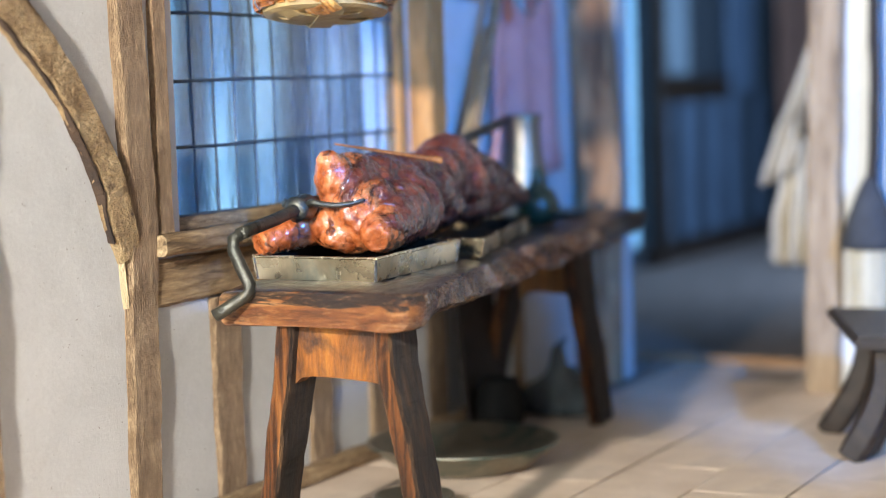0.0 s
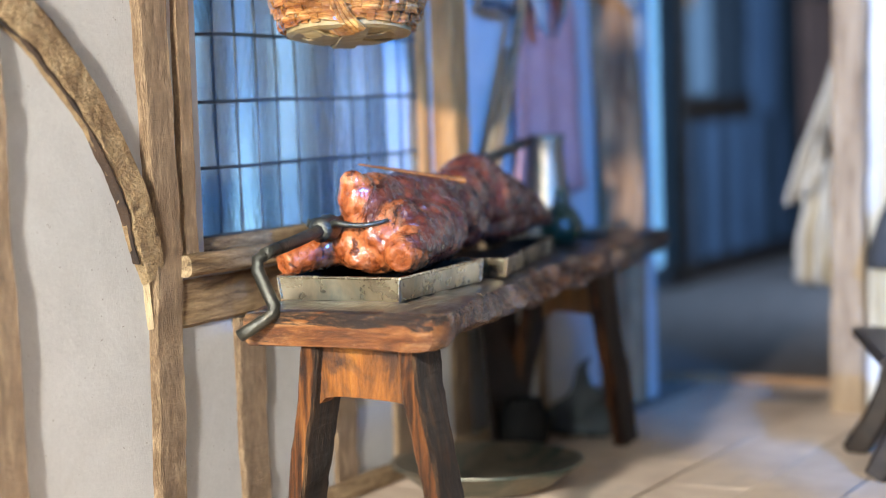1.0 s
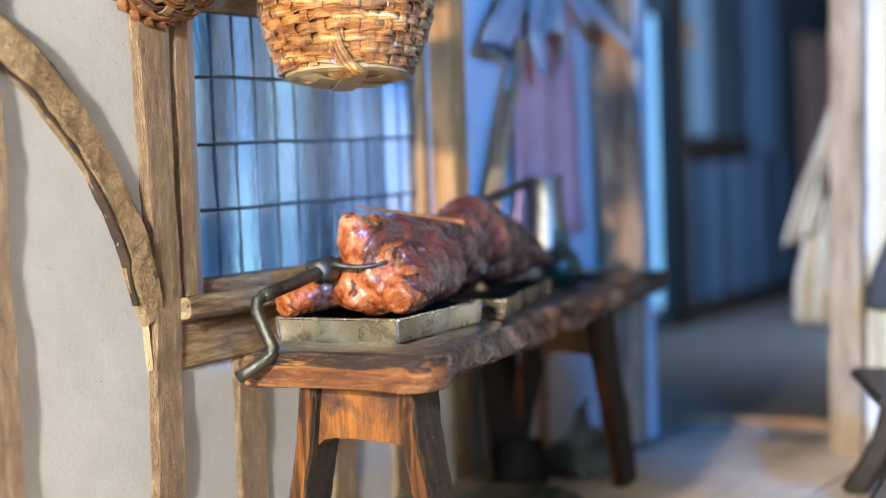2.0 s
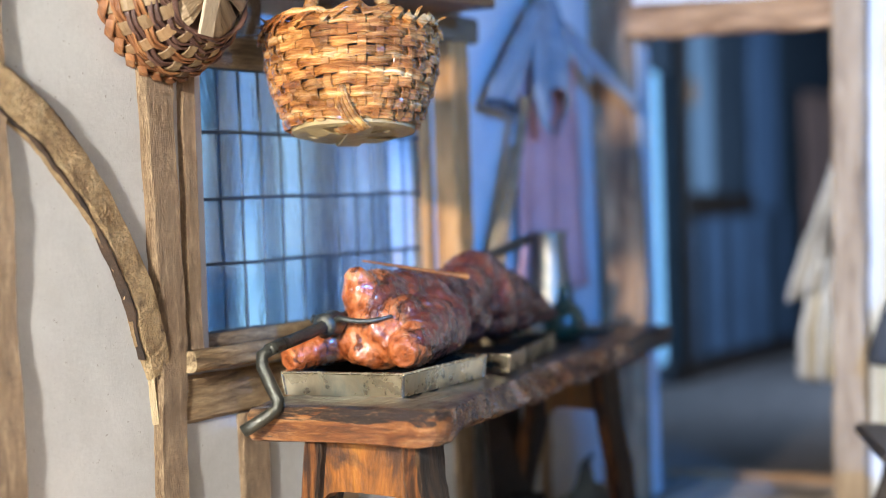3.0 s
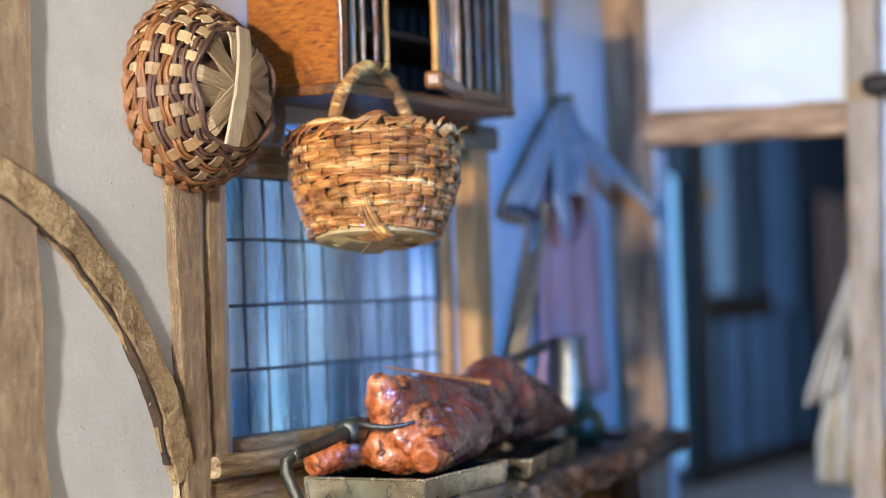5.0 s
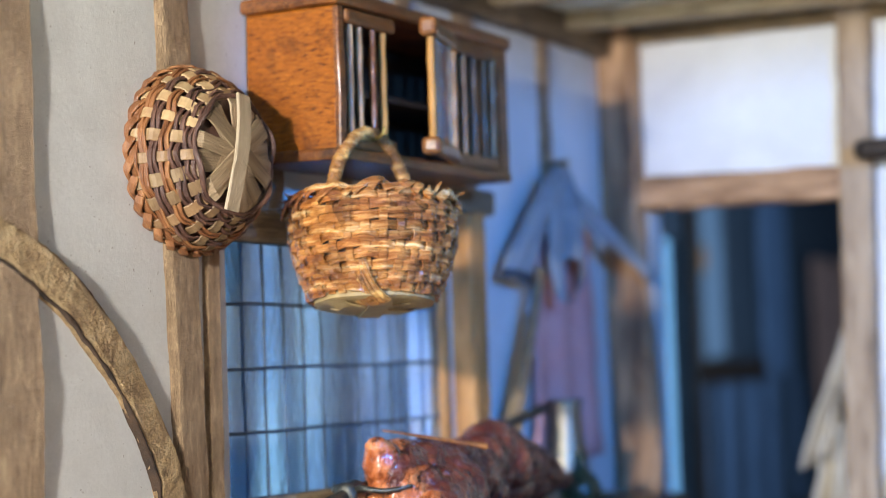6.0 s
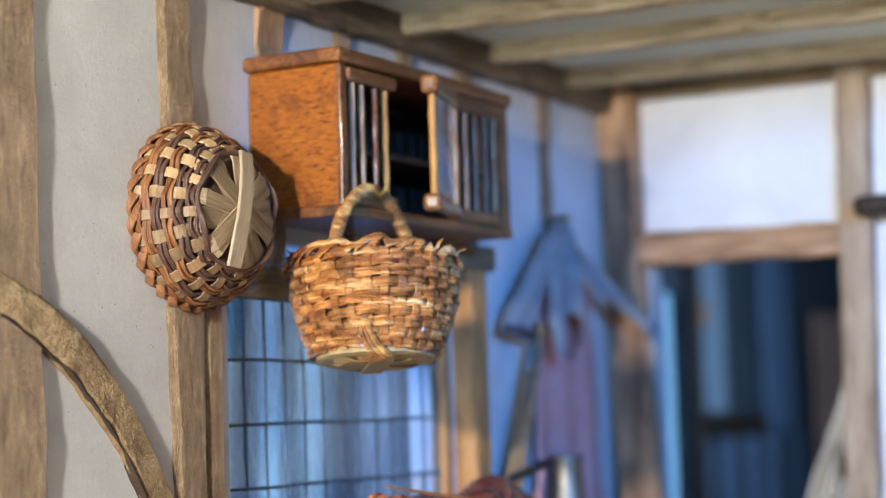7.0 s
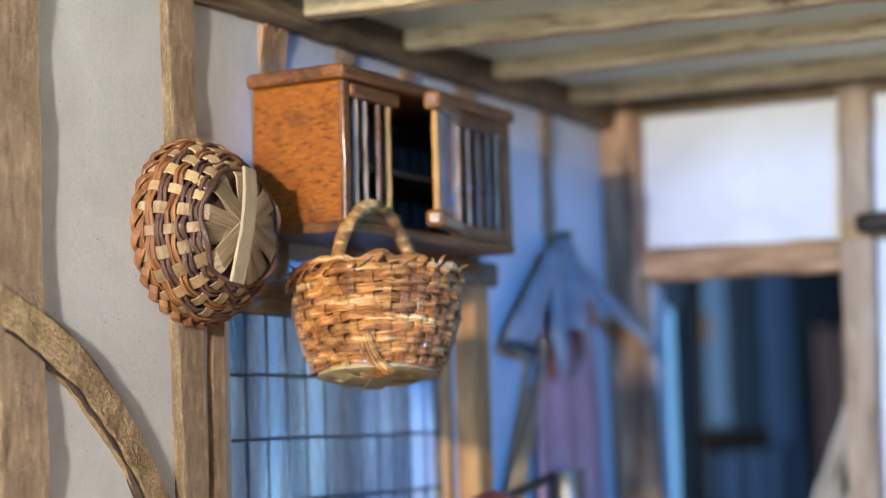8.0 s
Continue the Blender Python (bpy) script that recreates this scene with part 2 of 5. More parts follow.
gold_bar = surface("bare_golden_spindle_wood", [(0.3, (0.36, 0.15, 0.030)), (0.7, (0.60, 0.31, 0.080))], (9, 9, 1), 4, (0.4, 0.6), 0.2, 22, spec=0.25)
stone = surface("stone_flags", [(0.3, (0.54, 0.41, 0.30)), (0.55, (0.69, 0.55, 0.42)), (0.75, (0.77, 0.64, 0.51))], (1, 1, 1), 3, (0.38, 0.65), 0.3, 30, (0.44, 0.34, 0.26), 2.5, (0.55, 0.75), vary=0.08, grit=0.2)
mortar = surface("floor_joint_mortar", [(0.3, (0.24, 0.19, 0.15)), (0.7, (0.36, 0.30, 0.24))], (1, 1, 1), 8, (0.8, 0.95), 0.3, 40)
pewter = surface("dull_pewter", [(0.3, (0.25, 0.22, 0.165)), (0.7, (0.45, 0.40, 0.31))], (1, 1, 1), 3.5, (0.42, 0.58), 0.12, 30, (0.13, 0.17, 0.15), 4, (0.5, 0.62), metal=1.0)
tin = surface("tarnished_tin", [(0.32, (0.40, 0.31, 0.18)), (0.46, (0.60, 0.50, 0.32)), (0.60, (0.84, 0.75, 0.54))], (1, 1, 1), 2.4, (0.22, 0.36), 0.12, 12, (0.30, 0.38, 0.33), 4.0, (0.50, 0.72), metal=1.0, grit=0.2, bump_size=0.012)
# paler tin for the painted highlights on tray rims and corners
highlight_tin = surface("tin_highlight", [(0.34, (0.52, 0.42, 0.26)), (0.62, (0.92, 0.82, 0.60))], (1, 1, 1), 6, (0.18, 0.32), 0.3, 30, metal=1.0, grit=0.3)
# burnt fat, blackened further to hold the shade inside the pans
fat_and_shade = surface("black_fat_and_shade", [(0.3, (0.004, 0.003, 0.002)), (0.7, (0.022, 0.012, 0.007))], (1, 1, 1), 6, (0.7, 0.9), 0.6, 30, spec=0.08)
iron = surface("black_iron", [(0.3, (0.04, 0.042, 0.036)), (0.7, (0.13, 0.125, 0.10))], (1, 1, 1), 10, (0.25, 0.45), 0.5, 40, (0.20, 0.15, 0.08), 8, (0.6, 0.7), metal=0.75)
# near-black iron: the shade under the bench is put into its colour
shaded_iron = surface("iron_in_shade", [(0.3, (0.006, 0.006, 0.006)), (0.7, (0.02, 0.018, 0.016))], (1, 1, 1), 8, (0.6, 0.85), 0.4, 40, spec=0.1)
lead = surface("window_lead", [(0.3, (0.035, 0.055, 0.075)), (0.7, (0.10, 0.135, 0.165))], (1, 1, 1), 10, (0.4, 0.6), 0.2, 40, metal=0.5)


def roast_skin(name, start, end):
    """Bare orange flesh at the cut end under torn maroon skin, with dark glazed crackling further along."""
    m, n, l, b = nodes_of(name)
    flat = coords(n, l, (1, 1, 1))
    big, mid, small = noise_node(n, l, flat, 4.2, 5, 0.55, 1.0), noise_node(n, l, flat, 9, 5, 0.6, 1.6), noise_node(n, l, flat, 34, 4, 0.6)
    flesh = ramp_node(n, l, mid, [(0.30, (0.10, 0.020, 0.006)), (0.40, (0.26, 0.058, 0.014)), (0.52, (0.42, 0.115, 0.034)), (0.70, (0.56, 0.22, 0.085))])
    crust = ramp_node(n, l, mid, [(0.30, (0.040, 0.009, 0.007)), (0.46, (0.092, 0.021, 0.014)), (0.60, (0.16, 0.038, 0.020)), (0.76, (0.28, 0.080, 0.035))])
    axes = n.new("ShaderNodeSeparateXYZ")
    l.new(flat, axes.inputs[0])
    far = n.new("ShaderNodeMapRange")
    far.inputs["From Min"].default_value, far.inputs["From Max"].default_value = start, end
    lean = n.new("ShaderNodeMath")
    lean.operation = "MULTIPLY_ADD"
    lean.inputs[1].default_value = 0.9
    l.new(axes.outputs["X"], lean.inputs[0]), l.new(axes.outputs["Y"], lean.inputs[2])
    l.new(lean.outputs[0], far.inputs["Value"])
    edge = n.new("ShaderNodeMath")
    edge.operation = "MULTIPLY_ADD"
    edge.inputs[1].default_value = 0.50
    l.new(far.outputs[0], edge.inputs[0]), l.new(big, edge.inputs[2])
    torn = ramp_node(n, l, edge.outputs[0], [(0.60, (0, 0, 0)), (0.655, (1, 1, 1))])
    colour = mix_node(n, l, torn, flesh, crust)
    # burnt pits, and the dark rolled lip along each tear of the skin
    pits = ramp_node(n, l, noise_node(n, l, flat, 11, 4, 0.55, 1.0), [(0.605, (0, 0, 0)), (0.645, (0.85, 0.85, 0.85))])
    colour = mix_node(n, l, pits, colour, (0.022, 0.008, 0.006))
    lip = ramp_node(n, l, edge.outputs[0], [(0.585, (0, 0, 0)), (0.625, (0.8, 0.8, 0.8)), (0.665, (0, 0, 0))])
    colour = mix_node(n, l, lip, colour, (0.03, 0.008, 0.005))
    cells = n.new("ShaderNodeTexVoronoi")
    cells.feature = "DISTANCE_TO_EDGE"
    cells.inputs["Scale"].default_value = 5.5
    bent = n.new("ShaderNodeVectorMath")
    bent.operation = "MULTIPLY_ADD"
    bent.inputs[1].default_value = (0.35, 0.35, 0.35)
    wobble = n.new("ShaderNodeTexNoise")
    wobble.inputs["Scale"].default_value, wobble.inputs["Detail"].default_value = 6.0, 4
    l.new(flat, wobble.inputs["Vector"]), l.new(wobble.outputs["Color"], bent.inputs[0]), l.new(flat, bent.inputs[2]), l.new(bent.outputs[0], cells.inputs["Vector"])
    crack = ramp_node(n, l, cells.outputs["Distance"], [(0.0, (0.22, 0.22, 0.22)), (0.014, (0, 0, 0))])
    colour = mix_node(n, l, crack, colour, (0.035, 0.010, 0.006))
    l.new(colour, b.inputs["Base Color"])
    r = n.new("ShaderNodeMapRange")
    r.inputs["From Min"].default_value, r.inputs["From Max"].default_value = 0.35, 0.65
    r.inputs["To Min"].default_value, r.inputs["To Max"].default_value = 0.12, 0.40
    l.new(small, r.inputs["Value"]), l.new(r.outputs[0], b.inputs["Roughness"])
    b.inputs["Coat Weight"].default_value, b.inputs["Coat Roughness"].default_value = 0.5, 0.08
    bp = n.new("ShaderNodeBump")
    bp.inputs["Strength"].default_value, bp.inputs["Distance"].default_value = 0.8, 0.03 * U
    l.new(mix_node(n, l, 0.30, mix_node(n, l, 0.35, mix_node(n, l, 0.5, mid, torn), small), crack, "SUBTRACT"), bp.inputs["Height"]), l.new(bp.outputs[0], b.inputs["Normal"])
    return m


roast = roast_skin("roast_skin", -0.32, 0.24)
roast_flesh = roast_skin("roast_shank_skin", -0.35, 0.25)
wicker = surface("golden_wicker", [(0.3, (0.12, 0.034, 0.008)), (0.45, (0.33, 0.108, 0.022)), (0.56, (0.60, 0.27, 0.070)), (0.68, (0.86, 0.60, 0.28))], (1.2, 1.2, 9), 4, (0.12, 0.30), 1.2, 16, (0.24, 0.085, 0.018), 6.0, (0.56, 0.66), spec=0.6, coat=0.6, vary=0.20, grit=0.5, chips=9.0)
base_straw = surface("honey_straw", [(0.3, (0.25, 0.16, 0.06)), (0.7, (0.47, 0.34, 0.15))], (1, 7, 1), 5, (0.35, 0.6), 0.6, 40, vary=0.2)
pale_strip = surface("pale_bent_strip", [(0.3, (0.33, 0.25, 0.16)), (0.7, (0.50, 0.40, 0.28))], (1, 6, 1), 5, (0.4, 0.6), 0.5, 30)
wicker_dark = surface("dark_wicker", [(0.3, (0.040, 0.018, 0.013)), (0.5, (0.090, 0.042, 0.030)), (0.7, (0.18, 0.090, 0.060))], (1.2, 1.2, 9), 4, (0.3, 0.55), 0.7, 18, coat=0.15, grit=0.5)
wicker_brown = surface("brown_wicker", [(0.3, (0.085, 0.030, 0.012)), (0.5, (0.24, 0.092, 0.032)), (0.7, (0.44, 0.21, 0.078))], (1.2, 1.2, 9), 4, (0.3, 0.55), 0.7, 18, coat=0.15, grit=0.5)
cord = surface("wrapped_straw_cord", [(0.32, (0.10, 0.036, 0.008)), (0.48, (0.38, 0.16, 0.034)), (0.62, (0.76, 0.46, 0.15))], (1, 1, 3), 9, (0.22, 0.42), 0.8, 40, spec=0.5, coat=0.4, chips=20.0)
straw = surface("pale_split_straw", [(0.3, (0.22, 0.145, 0.080)), (0.5, (0.40, 0.285, 0.17)), (0.7, (0.55, 0.42, 0.27))], (0.6, 9, 3), 4, (0.35, 0.6), 0.8, 16, vary=0.22, grit=0.5)
chip_straw = surface("brown_split_straw", [(0.3, (0.13, 0.065, 0.028)), (0.48, (0.27, 0.16, 0.075)), (0.6, (0.40, 0.27, 0.135)), (0.75, (0.50, 0.37, 0.20))], (1, 1, 1), 4, (0.35, 0.6), 0.5, 40, vary=0.4)
blue_cloth = surface("grey_blue_wool", [(0.3, (0.20, 0.22, 0.24)), (0.7, (0.35, 0.37, 0.38))], (1, 1, 1), 5, (0.8, 0.95), 0.3, 60)
binding_cloth = surface("dark_grey_binding", [(0.3, (0.028, 0.030, 0.036)), (0.7, (0.066, 0.072, 0.083))], (1, 1, 1), 5, (0.8, 0.95), 0.3, 60)
beige_linen = surface("golden_beige_linen", [(0.3, (0.42, 0.35, 0.24)), (0.7, (0.56, 0.48, 0.35))], (1, 1, 1), 6, (0.8, 0.95), 0.3, 60)
brown_curtain = surface("brown_curtain", [(0.3, (0.17, 0.095, 0.070)), (0.7, (0.34, 0.20, 0.15))], (6, 6, 1), 3, (0.8, 0.95), 0.3, 30)
dark_cloth = surface("dull_grey_sacking", [(0.3, (0.07, 0.08, 0.085)), (0.7, (0.15, 0.17, 0.17))], (1, 1, 1), 6, (0.8, 0.95), 0.4, 60)
purple_cloth = surface("purple_wool", [(0.3, (0.62, 0.29, 0.27)), (0.7, (0.78, 0.42, 0.38))], (1, 1, 1), 4, (0.8, 0.95), 0.3, 60)
linen = surface("white_linen", [(0.3, (0.50, 0.50, 0.52)), (0.7, (0.66, 0.67, 0.70))], (1, 1, 1), 6, (0.8, 0.95), 0.3, 60)
green_glaze = surface("green_glaze", [(0.3, (0.008, 0.024, 0.013)), (0.7, (0.025, 0.058, 0.032))], (1, 1, 1), 6, (0.2, 0.4), 0.2, 30, coat=0.2)
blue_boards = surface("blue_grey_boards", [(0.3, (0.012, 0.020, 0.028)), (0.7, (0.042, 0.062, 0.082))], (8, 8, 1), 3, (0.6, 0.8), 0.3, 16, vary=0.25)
brass = surface("brass_wire", [(0.3, (0.5, 0.36, 0.10)), (0.7, (0.75, 0.58, 0.22))], (1, 1, 1), 10, (0.2, 0.4), 0.1, 40, metal=1.0)
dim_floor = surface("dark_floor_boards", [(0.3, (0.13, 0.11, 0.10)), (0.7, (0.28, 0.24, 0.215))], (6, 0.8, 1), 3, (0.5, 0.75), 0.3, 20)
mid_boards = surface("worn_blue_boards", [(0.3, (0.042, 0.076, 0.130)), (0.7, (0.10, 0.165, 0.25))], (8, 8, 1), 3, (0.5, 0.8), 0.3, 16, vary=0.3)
pale_boards = surface("pale_blue_boards", [(0.3, (0.10, 0.15, 0.19)), (0.7, (0.22, 0.30, 0.36))], (8, 8, 1), 3, (0.5, 0.8), 0.3, 16, vary=0.2)
bristle = surface("pale_bristle", [(0.3, (0.42, 0.36, 0.24)), (0.7, (0.66, 0.60, 0.45))], (10, 10, 1), 4, (0.7, 0.9), 0.5, 20)


def glass_material():
    m, n, l, b = nodes_of("old_window_glass")
    vec = coords(n, l, (1, 1, 0.4))
    b.inputs["Base Color"].default_value = (0.80, 0.90, 0.97, 1)
    b.inputs["Transmission Weight"].default_value, b.inputs["IOR"].default_value = 1.0, 1.45
    b.inputs["Roughness"].default_value = 0.12
    bp = n.new("ShaderNodeBump")
    bp.inputs["Strength"].default_value, bp.inputs["Distance"].default_value = 0.35, 0.01 * U
    l.new(noise_node(n, l, vec, 5, 3, 0.5, 1.0), bp.inputs["Height"]), l.new(bp.outputs[0], b.inputs["Normal"])
    return m


def glow_material(name, stops, scale, strength, stretch, haze=None):
    """The distance at dusk, in bands; the panes' violet haze is painted in from one end on."""
    m, n, l, b = nodes_of(name)
    e = n.new("ShaderNodeEmission")
    e.inputs[1].default_value = strength
    vec = coords(n, l, stretch)
    colour = ramp_node(n, l, noise_node(n, l, vec, scale, 3, 0.5), stops)
    # haze on the far panes, painted into the backdrop's colour
    if haze:
        flat = coords(n, l, (1, 1, 1))
        axes = n.new("ShaderNodeSeparateXYZ")
        l.new(flat, axes.inputs[0])
        far = n.new("ShaderNodeMapRange")
        far.inputs["From Min"].default_value, far.inputs["From Max"].default_value = haze
        far.inputs["To Max"].default_value = 0.75
        l.new(axes.outputs["Y"], far.inputs["Value"])
        haze_colour = ramp_node(n, l, noise_node(n, l, coords(n, l, (1, 1.6, 0.8)), 1.6, 3, 0.5), [(0.36, (0.055, 0.070, 0.20)), (0.48, (0.13, 0.165, 0.37)), (0.62, (0.26, 0.38, 0.62))])
        colour = mix_node(n, l, far.outputs[0], colour, haze_colour)
    l.new(colour, e.inputs[0])
    l.new(e.outputs[0], n["Material Output"].inputs[0])
    return m


glass = glass_material()
dusk = glow_material("dusk_distance", [(0.36, (0.02, 0.055, 0.17)), (0.465, (0.10, 0.27, 0.58)), (0.57, (0.40, 0.71, 0.93))], 1.3, 1.9, (1, 5, 0.5), haze=(2.1, 2.95))
dusk_plain = glow_material("dusk_glow", [(0.3, (0.16, 0.44, 0.85)), (0.7, (0.26, 0.58, 0.98))], 1.0, 1.7, (1, 1, 0.5))


# ---- mesh helpers, in full-size metres ----
def part(name, bm, material, parent=None, label="", smooth=False):
    me = bpy.data.meshes.new(name)
    bmesh.ops.scale(bm, vec=(U, U, U), verts=bm.verts)
    bmesh.ops.recalc_face_normals(bm, faces=bm.faces)
    bm.to_mesh(me)
    bm.free()
    me.materials.append(material)
    if smooth:
        me.shade_smooth()
    ob = new(name, me)
    ob.parent = parent
    return tagged(ob, label)


def thing(name, at, label, category, group="", rz=0, kind=""):
    ob = new(name)
    ob.empty_display_size = 0.1 * U
    ob.matrix_world = Matrix.Translation(Vector(at) * U) @ pose(0, 0, 0, 0, 0, rz)
    return tagged(ob, label, category, group, kind)


def place(ob, at, rz=0):
    ob.matrix_basis = Matrix.Translation(Vector(at) * U) @ pose(0, 0, 0, 0, 0, rz)
    return ob


def rect(w, d, bevel=0.01):
    a, b, c = w / 2, d / 2, bevel
    if min(a, b) > 2.2 * c:
        i = 2.0 * c
        return [(-a + c, -b), (-a + i, -b), (a - i, -b), (a - c, -b), (a, -b + c), (a, -b + i), (a, b - i), (a, b - c), (a - c, b), (a - i, b), (-a + i, b), (-a + c, b), (-a, b - c), (-a, b - i), (-a, -b + i), (-a, -b + c)]
    return [(-a + c, -b), (a - c, -b), (a, -b + c), (a, b - c), (a - c, b), (-a + c, b), (-a, b - c), (-a, -b + c)]


def ring(r, n=8, squash=1.0):
    return [(r * math.cos(2 * math.pi * i / n), squash * r * math.sin(2 * math.pi * i / n)) for i in range(n)]


def sweep(bm, pts, prof, ref=(1, 0, 0), scales=None, jitter=0.0, closed=False):
    """Carries the outline prof along pts; its first axis stays nearest to ref."""
    pts = [Vector(p) for p in pts]
    rows = []
    for i, p in enumerate(pts):
        if closed:
            d = pts[(i + 1) % len(pts)] - pts[i - 1]
        else:
            d = pts[min(i + 1, len(pts) - 1)] - pts[max(i - 1, 0)]
        d.normalize()
        r = Vector(ref(i)) if callable(ref) else Vector(ref)
        a = (r - d * r.dot(d)).normalized()
        b = d.cross(a)
        k = scales[i] if scales else 1.0
        row = []
        for u, v in prof:
            q = p + a * u * k + b * v * k
            if jitter:
                q += noise.noise_vector(q * 5.0) * jitter + noise.noise_vector(q * 17.0) * jitter * 0.4 + noise.noise_vector(q * 48.0) * jitter * 0.3
            row.append(bm.verts.new(q))
        rows.append(row)
    n = len(prof)
    for i in range(len(rows) - (0 if closed else 1)):
        r0, r1 = rows[i], rows[(i + 1) % len(rows)]
        for j in range(n):
            bm.faces.new((r0[j], r0[(j + 1) % n], r1[(j + 1) % n], r1[j]))
    if not closed:
        bm.faces.new(rows[0][::-1])
        bm.faces.new(rows[-1])
    return rows


def line(p, q, n=12):
    p, q = Vector(p), Vector(q)
    return [p.lerp(q, i / n) for i in range(n + 1)]


def along(pts, n):
    """The same bent line with n steps between its points."""
    pts = [Vector(p) for p in pts]
    out = []
    for i in range(len(pts) - 1):
        p0, p1, p2, p3 = pts[max(i - 1, 0)], pts[i], pts[i + 1], pts[min(i + 2, len(pts) - 1)]
        for k in range(n):
            t = k / n
            out.append(0.5 * (2 * p1 + (p2 - p0) * t + (2 * p0 - 5 * p1 + 4 * p2 - p3) * t * t + (3 * p1 - p0 - 3 * p2 + p3) * t ** 3))
    return out + [pts[-1]]


def timber(name, p, q, w, d, material, parent, ref=(1, 0, 0), bevel=0.012, jitter=0.008, n=90, label=""):
    """A hewn timber from p to q, w along ref and d across it."""
    bm = bmesh.new()
    sweep(bm, line(p, q, n), rect(w, d, bevel), ref, jitter=jitter)
    return part(name, bm, material, parent, label)


def box(bm, lo, hi, bevel=0.0):
    m = Matrix.Translation((Vector(lo) + Vector(hi)) / 2) @ Matrix.Diagonal((*(Vector(hi) - Vector(lo)), 1))
    made = bmesh.ops.create_cube(bm, size=1, matrix=m)["verts"]
    if bevel:
        edges = list({e for v in made for e in v.link_edges})
        bmesh.ops.bevel(bm, geom=edges, offset=bevel, segments=2, profile=0.5, affect="EDGES")


def lathe(bm, outline, n=28, centre=(0, 0, 0)):
    """Turns an outline of (radius, height) about the upright axis."""
    rows = []
    for r, z in outline:
        rows.append([bm.verts.new((centre[0] + r * math.cos(2 * math.pi * i / n), centre[1] + r * math.sin(2 * math.pi * i / n), centre[2] + z)) for i in range(n)])
    for a, b in zip(rows, rows[1:]):
        for i in range(n):
            bm.faces.new((a[i], a[(i + 1) % n], b[(i + 1) % n], b[i]))
    if outline[0][0] > 1e-6:
        bm.faces.new(rows[0][::-1])
    if outline[-1][0] > 1e-6:
        bm.faces.new(rows[-1])


def rumple(bm, amount, scale, offset=0.0):
    for v in bm.verts:
        v.co += noise.noise_vector(v.co * scale + Vector((offset, offset, 0))) * amount


def sheet(bm, f, nu, nv, thick):
    """A cloth with thickness: f(u, v) gives its places for u, v from 0 to 1."""
    g = [[bm.verts.new(f(i / nu, j / nv)) for j in range(nv + 1)] for i in range(nu + 1)]
    faces = [bm.faces.new((g[i][j], g[i + 1][j], g[i + 1][j + 1], g[i][j + 1])) for i in range(nu) for j in range(nv)]
    bmesh.ops.recalc_face_normals(bm, faces=faces)
    bmesh.ops.solidify(bm, geom=faces, thickness=thick)


# ---- the room ----
def slab(name, boxes, material, label, category):
    bm = bmesh.new()
    for lo, hi in boxes:
        box(bm, lo, hi)
    return tagged(part(name, bm, material), label, category, kind="structure")


wall_left = slab("wall_left", [((-0.15, -2.4, 0), (0.033, -0.03, 3.0)), ((-0.15, -0.03, 0), (0.033, 1.44, 0.93)), ((-0.15, -0.03, 1.87), (0.033, 1.44, 3.0)), ((-0.15, 1.44, 0), (0.033, 3.2, 3.0))],
                 plaster, "off-white lime plaster wall with timber framing", "wall")
wall_back = slab("wall_back", [((0.02, 3.06, 0), (0.24, 3.2, 3.0)), ((0.24, 3.06, 2.1), (1.2, 3.2, 3.0)), ((1.2, 3.06, 0), (3.3, 3.2, 3.0))],
                 plaster, "white plaster wall with a timber doorway", "wall")
# made-up wall out of view; its stepped sills cut the blue lamp's light
blue_light_baffle = slab("blue_light_baffle", [((3.3, -3.0, 0), (3.45, -1.5, 3.0)), ((3.3, -1.5, 0), (3.45, -1.0, 1.93)), ((3.3, -1.0, 0), (3.45, -0.46, 2.02)), ((3.3, -0.46, 0), (3.45, 0.75, 1.2)), ((3.3, -1.5, 2.84), (3.45, 0.75, 3.0)), ((3.3, 0.75, 0), (3.45, 3.2, 3.0))], baffle_brown, "unseen wall added to shape the blue light through a stepped opening", "wall")
ceiling = slab("ceiling", [((-0.10, -1.7, 2.95), (3.40, 3.15, 3.09))], ceiling_wash, "limewashed boarded ceiling above oak joists", "ceiling")
floor = slab("floor", [((-0.15, -2.4, -0.12), (3.45, 3.2, -0.025)), ((0.15, 3.2, -0.12), (1.3, 3.64, -0.025))], mortar, "floor of worn stone flags", "floor")
# added out of view; its pale top throws light up at the joists
slab("table_top", [((-4, -9, -0.2), (9, 7, -0.125))], scrubbed_wood, "unseen pale table top added under the dolls' house to bounce light", "table")

# timbers of the left wall
bm = bmesh.new()
sweep(bm, along([(0.015, y, z) for z, y in ((0, -0.26), (0.3, -0.258), (0.6, -0.25), (0.98, -0.24), (1.3, -0.25), (1.75, -0.268), (2.2, -0.28), (2.86, -0.299))], 12), rect(0.08, 0.165, 0.018), jitter=0.008)
part("post", bm, oak_up, wall_left)
timber("post", (0.015, -1.012, 0), (0.015, -1.072, 2.86), 0.08, 0.21, oak_up, wall_left)
timber("post", (0.015, -1.95, 0), (0.015, -1.95, 2.86), 0.08, 0.2, oak_up, wall_left)
bm = bmesh.new()
arc = [(-1.17, 1.815), (-1.01, 1.748), (-0.86, 1.655), (-0.71, 1.54), (-0.592, 1.415), (-0.482, 1.268), (-0.407, 1.12), (-0.352, 0.995), (-0.318, 0.885)]
widths = (1, 1, 1.02, 1.04, 1.04, 1, 1, 0.95, 0.75)
path = along([(0.014, y + 0.012, z + 0.012) for y, z in arc], 9)
